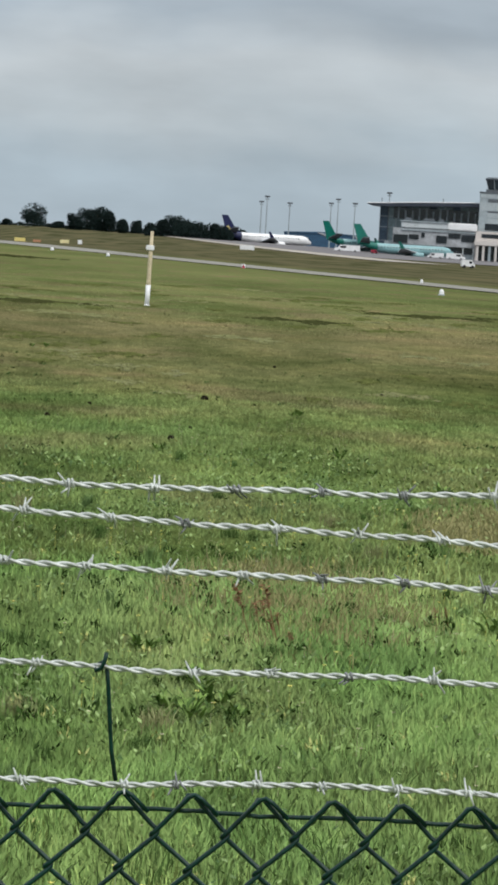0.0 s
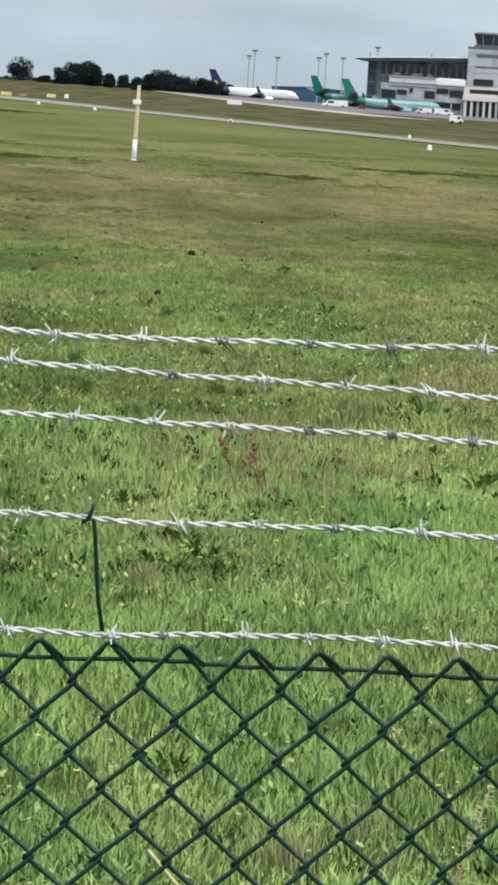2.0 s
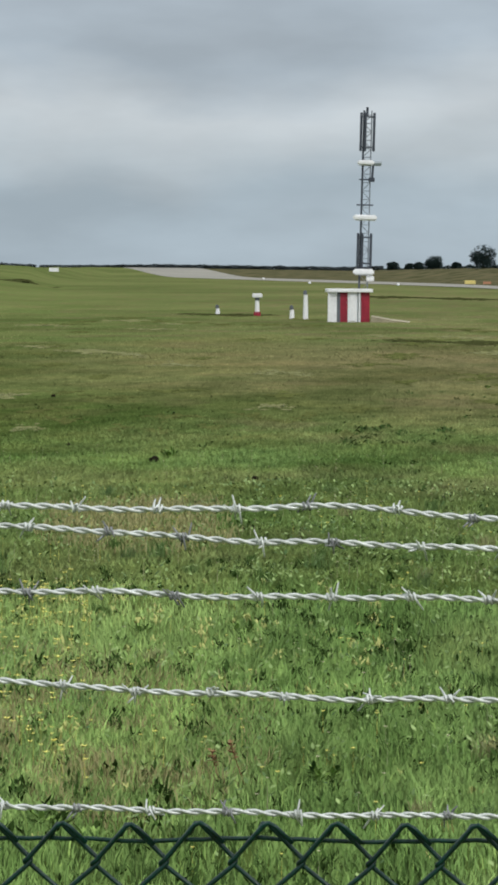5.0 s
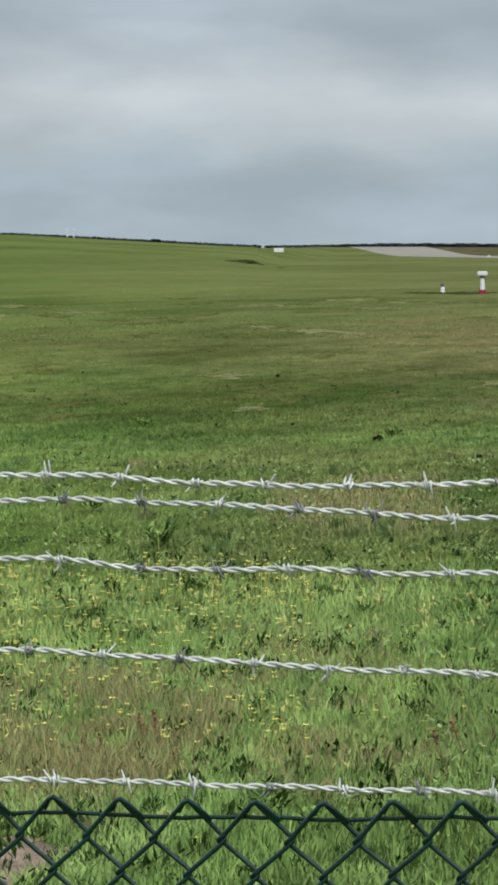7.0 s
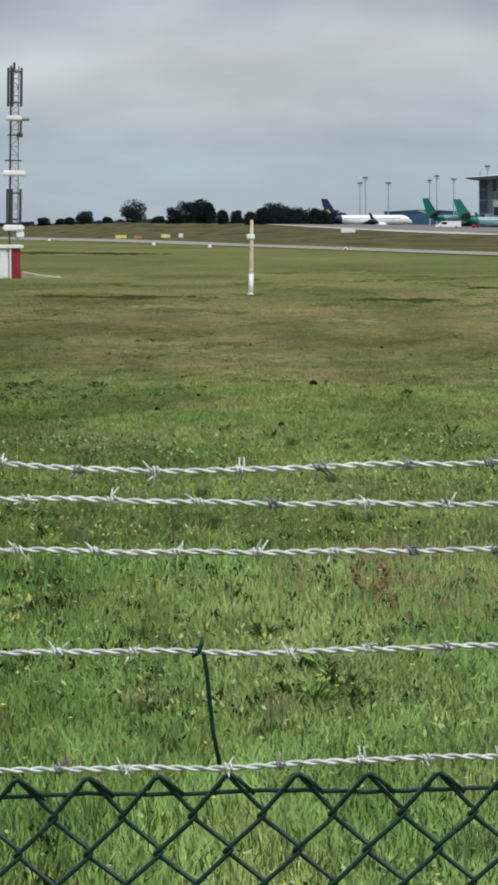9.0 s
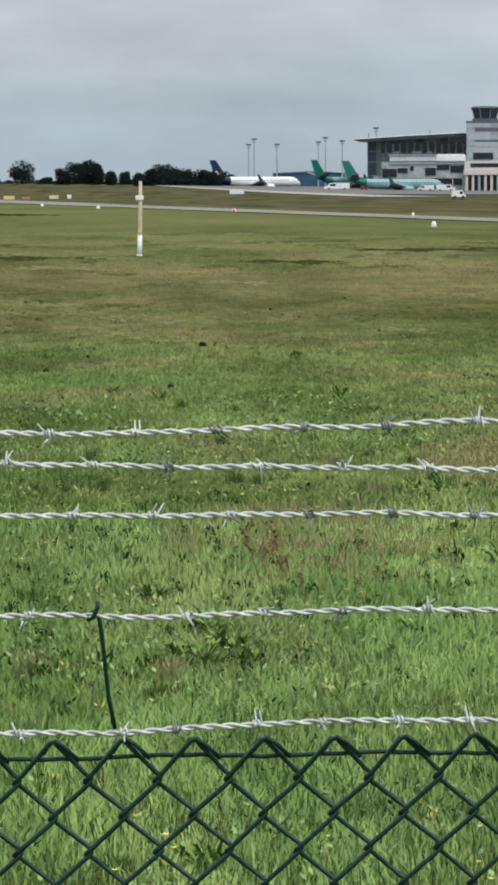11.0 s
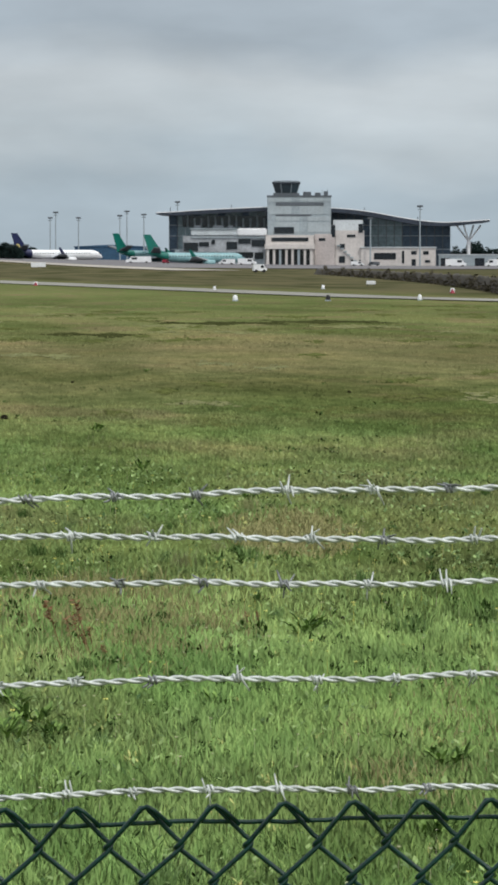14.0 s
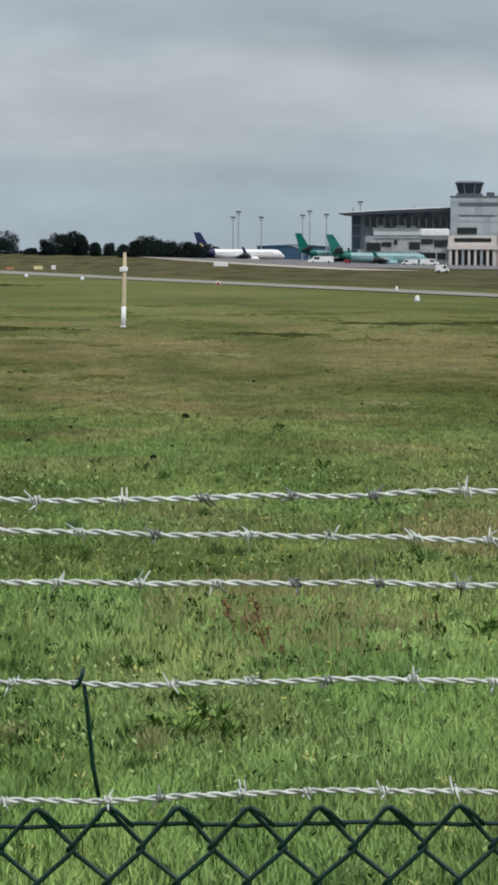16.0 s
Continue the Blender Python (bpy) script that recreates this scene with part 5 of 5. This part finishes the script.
van(stand(10.46, 1120, 8), "white minibus parked before the yard wall", 7.4, 2.8)
van(stand(11.15, 1120, 186), "white minibus parked before the yard wall", 6.0, 2.7)
van(stand(6.85, 760, 10), "white van with a box body on the taxiway", 3.2, 2.0)
van(stand(6.62, 1098, -8), "white van parked by the pier", 6.5, 2.3)
van(stand(6.25, 1096, 172), "white van parked by the pier", 5.5, 2.0)
van(stand(8.65, 1125, 5), "white car parked by the service building", 4.6, 1.7)
van(stand(8.95, 1125, 180), "dark car parked by the service building", 4.4, 1.6, M_CLAD_DARK)
van(stand(4.62, 1098, 180), "white apron bus near the green aircraft", 9, 2.4)
van(stand(5.12, 1096, 4), "small red service van on the apron", 2.4, 1.5, M_RED)


# ---------------- trees, hedges and far woods
def leaves(bm, centre, radius, n, size, r):
    for i in range(n):
        d = Vector((r.gauss(0, 1), r.gauss(0, 1), r.gauss(0, 1))).normalized()
        p = Vector(centre) + Vector((d.x * radius[0], d.y * radius[1], d.z * radius[2])) * r.uniform(0.55, 1.08)
        a = Vector((r.gauss(0, 1), r.gauss(0, 1), r.gauss(0, 1))).normalized() * size * r.uniform(0.6, 1.4)
        c = a.orthogonal().normalized() * size * r.uniform(0.4, 0.9)
        bm.faces.new([bm.verts.new(q) for q in (p - a, p + c, p + a, p - c)])


def tree(az, r, height, width, seed, label):
    q = random.Random(seed)
    ob = thing("tree", stand(az, r, 0, 0.2 + 0.1 * height), label, "tree", "trees on the skyline")
    th = height * 0.35
    part("trunk", tube([(0, 0, -0.1), (0.1, 0, th * 0.5), (0.0, 0, th), (0.2, 0, height * 0.7)], 0.3, 7, radii=[0.35, 0.28, 0.22, 0.08]), M_BARK, ob)
    for i in range(4):
        a = i * 1.6 + q.random()
        part("limb", tube([(0, 0, th * 0.8), (math.cos(a) * width * 0.2, math.sin(a) * width * 0.2, height * 0.55), (math.cos(a) * width * 0.36, math.sin(a) * width * 0.3, height * 0.72)], 0.12, 5, radii=[0.16, 0.1, 0.04]), M_BARK, ob)
    bm = bmesh.new()
    for i in range(9):
        c = (q.uniform(-0.34, 0.34) * width, q.uniform(-0.3, 0.3) * width, height * q.uniform(0.15, 0.8))
        leaves(bm, c, (width * 0.24, width * 0.22, height * 0.2), 260, 0.24 + height * 0.01, q)
    leaves(bm, (0, 0, height * 0.5), (width * 0.44, width * 0.4, height * 0.46), 900, 0.28 + height * 0.01, q)
    part("crown", bm, M_LEAF, ob)


for i, (az, h, w) in enumerate(((-2.81, 3.2, 4.6), (-2.52, 2.4, 3.4), (-2.35, 2.8, 3.6), (-2.07, 5.2, 6.6), (-1.66, 2.4, 3.6), (-1.17, 8.6, 10.0), (-0.72, 2.6, 5.0), (-0.40, 6.0, 6.4), (-0.15, 8.0, 7.6), (0.10, 9.2, 8.0), (0.22, 8.0, 5.0),
                             (0.46, 5.4, 4.8), (0.72, 4.8, 4.6), (0.98, 4.6, 5.4), (1.20, 6.0, 7), (1.42, 7.8, 8.5), (1.62, 7.0, 8), (1.85, 6.4, 8.0), (2.10, 6.0, 8.0), (2.32, 5.6, 7.0), (2.55, 5.0, 7))):
    far = float(crest_range(az)) - 110 + (i * 37) % 50
    tree(az, far, 1.2 * h * far / 1190, 1.1 * w * far / 1190, 100 + i, "dark round-crowned tree on the skyline")
tree(10.82, 1260, 11, 8, 190, "dark tree behind the terminal yard")


def scrub(name, az0, az1, r0, r1, h, n, size, material, label, seed, deep=1.5, wave=0.4, rise=0.0):
    q = random.Random(seed)
    vs, fs = [], []
    for i in range(n):
        t = q.random()
        az = az0 + (az1 - az0) * t
        r = (r0 + (r1 - r0) * t if r0 else float(crest_range(az)) - 50) + q.gauss(0, deep)
        x, y = at_range(az, r)
        z = float(ground_z(x, y)) + q.random() ** 1.3 * h * (1 - wave + wave * math.sin(t * 40 + seed) * math.sin(t * 97)) * (min(1.0, 0.12 + t * rise) if rise else 1.0)
        b = len(vs)
        for k in range(4):
            vs.append((x + q.gauss(0, size), y + q.gauss(0, size), z + q.gauss(0, size * 0.5)))
        fs.append((b, b + 1, b + 2, b + 3))
    me = bpy.data.meshes.new(name)
    me.from_pydata(vs, [], fs)
    me.materials.append(material)
    return tagged(new(name, me), label, "hedge", kind="stuff")


scrub("far_woods", -16.0, -9.4, 1310, 1310, 0.9, 6000, 0.4, M_FARWOOD, "thin dark line of far woods", 18, wave=0.1)
scrub("hedge", 0.9, 2.9, 1180, 1220, 3.2, 5000, 0.5, M_LEAF, "dark hedge along the skyline", 5)
scrub("hedge", 10.05, 11.9, 1245, 1245, 8.0, 4500, 0.7, M_LEAF, "dark hedge behind the terminal yard", 25, wave=0.3)
scrub("skyline_scrub", -3.2, 0.9, 0, 0, 1.7, 3500, 0.45, M_LEAF, "low dark scrub on the skyline", 6)
scrub("scrub_bank", 8.0, 11.55, 685, 328, 2.0, 9000, 0.16, M_HEDGE, "brown scrub growing along an earth bank", 7, deep=5)


def earth_bank(az0, az1, r0, r1, h0, h1, deep, seed):
    """A long bank with a rough crest and a steep end."""
    q = random.Random(seed)
    prof = ((-1.0, 0.0), (-0.72, 0.42), (-0.45, 0.85), (-0.15, 1.0), (0.25, 0.98), (0.6, 0.6), (1.0, 0.0))
    vs, fs, n = [], [], 150
    for i in range(n + 1):
        t = i / n
        az, r, h = az0 + (az1 - az0) * t, r0 + (r1 - r0) * t, (h0 + (h1 - h0) * t) * min(1.0, 0.15 + t * 60)
        for u, w in prof:
            x, y = at_range(az + q.gauss(0, 0.006), r + u * deep + q.gauss(0, 0.3))
            vs.append((x, y, float(ground_z(x, y)) - 0.15 + h * w * q.uniform(0.86, 1.08)))
    k = len(prof)
    fs = [(i * k + j, (i + 1) * k + j, (i + 1) * k + j + 1, i * k + j + 1) for i in range(n) for j in range(k - 1)]
    return tagged(sheet("earth_bank", vs, fs, M_BANK), "long dark brown earth bank before the terminal", "bank", kind="structure")


M_BANK = mat("brown_bank_soil", (0.064, 0.055, 0.040), 0.95, vary=0.5, scale=0.12, fine=10, bump=0.6, bump_scale=3)
earth_bank(7.85, 11.6, 700, 322, 1.4, 2.1, 4.0, 5)
scrub("far_woods", -9.3, -3.0, 0, 0, 2.9, 20000, 0.5, M_FARWOOD, "thin dark line of far woods", 8, wave=0.12, rise=2.6)


# low dark and straw streaks of rank growth out on the field
M_PALE_STREAK = mat("pale_rank_growth", (0.150, 0.155, 0.060), 0.9, vary=0.35, scale=1, island=0.5, spec=0.1)
M_DARK_STREAK = mat("deep_rank_growth", (0.045, 0.050, 0.018), 1.0, vary=0.4, scale=1, island=0.5, spec=0.0)
M_STREAK = mat("dark_rank_growth", (0.088, 0.100, 0.032), 1.0, vary=0.4, scale=1, island=0.5, spec=0.0)


def streak(bands, material, seed):
    """Flattened wisps of rank grass in thin, ragged bands."""
    q = random.Random(seed)
    vs, fs = [], []
    for a0, a1, r0, r1, n in bands:
        k = r0 / 140
        for i in range(n):
            t = min(max(q.gauss(0.5, 0.26), -0.3), 1.3)
            r = r0 + (r1 - r0) * t + q.gauss(0, 0.008 * r0) * (1 + 0.8 * math.sin(t * 9 + seed)) + 0.008 * r0 * math.sin(t * 5 + seed)
            x, y = at_range(a0 + (a1 - a0) * t, r)
            z = float(ground_z(x, y)) + q.uniform(0.0, 0.03) * k
            w, d, h = q.uniform(0.06, 0.3) * k, q.uniform(0.05, 0.3), q.uniform(0.008, 0.03) * k
            b = len(vs)
            vs += [(x - w, y, z), (x, y - d, z - h * 0.3), (x + w, y + q.gauss(0, 0.1), z), (x + q.gauss(0, w * 0.4), y + d, z + h)]
            fs.append((b, b + 1, b + 2, b + 3))
    me = bpy.data.meshes.new("rank_grass_streak")
    me.from_pydata(vs, [], fs)
    me.materials.append(material)
    tagged(new("rank_grass_streak", me), "low straw-coloured streaks of rank grass" if material is M_PALE_STREAK else "low dark streaks of rank grass", "grass", kind="stuff")


for i, (a0, a1, r0, r1, h, n, m) in enumerate(((-2.5, -0.3, 141, 137, 0.16, 900, M_STREAK), (5.3, 6.9, 158, 156, 0.16, 800, M_STREAK), (7.4, 8.9, 163, 160, 0.12, 500, M_STREAK),
                                               (-9.9, -9.2, 640, 630, 0.6, 260, M_STREAK), (-3.3, -1.2, 455, 430, 0.2, 700, M_STREAK), (3.2, 4.4, 128, 127, 0.10, 420, M_STREAK), (-6.4, -5.2, 262, 258, 0.22, 400, M_STREAK),
                                               (4.8, 5.9, 150, 148, 0.10, 420, M_PALE_STREAK), (8.0, 9.2, 148, 146, 0.09, 420, M_PALE_STREAK), (-8.8, -7.6, 118, 112, 0.08, 380, M_PALE_STREAK), (-1.2, 0.3, 118, 116, 0.08, 380, M_PALE_STREAK), (2.4, 3.4, 96, 95, 0.08, 300, M_PALE_STREAK))):
    streak(((a0, a1, r0, r1, n * (2 if m is M_STREAK else 1)),), M_DARK_STREAK if m is M_STREAK else m, 40 + i)
sr = random.Random(61)
for m, count in ((M_STREAK, 70), (M_PALE_STREAK, 20), (M_STREAK, 70), (M_PALE_STREAK, 20)):
    spots = []
    for i in range(count):
        a, r0, w = sr.uniform(-16, 12.5), 52 + 190 * sr.random() ** 1.5, sr.uniform(0.12, 0.55)
        spots.append((a - w, a + w, r0, r0 + sr.uniform(-1, 1), int(sr.uniform(25, 80))))
    streak(spots, m, sr.randrange(999))

# small things on the western skyline
for az in (-12.95, -12.83):
    ob = thing("antenna_pole", stand(az, 1285), "thin pale antenna pole on the skyline", "antenna", "skyline poles")
    part("pole", tube([(0, 0, 0), (0, 0, 3.4)], 0.16, 6), M_WHITE, ob)
    part("head", a_box(-0.5, 0.5, -0.2, 0.2, 3.1, 3.5, bevel=0.05), M_WHITE, ob)
tree(-11.35, 1290, 1.6, 5.5, 300, "low dark bush on the skyline")
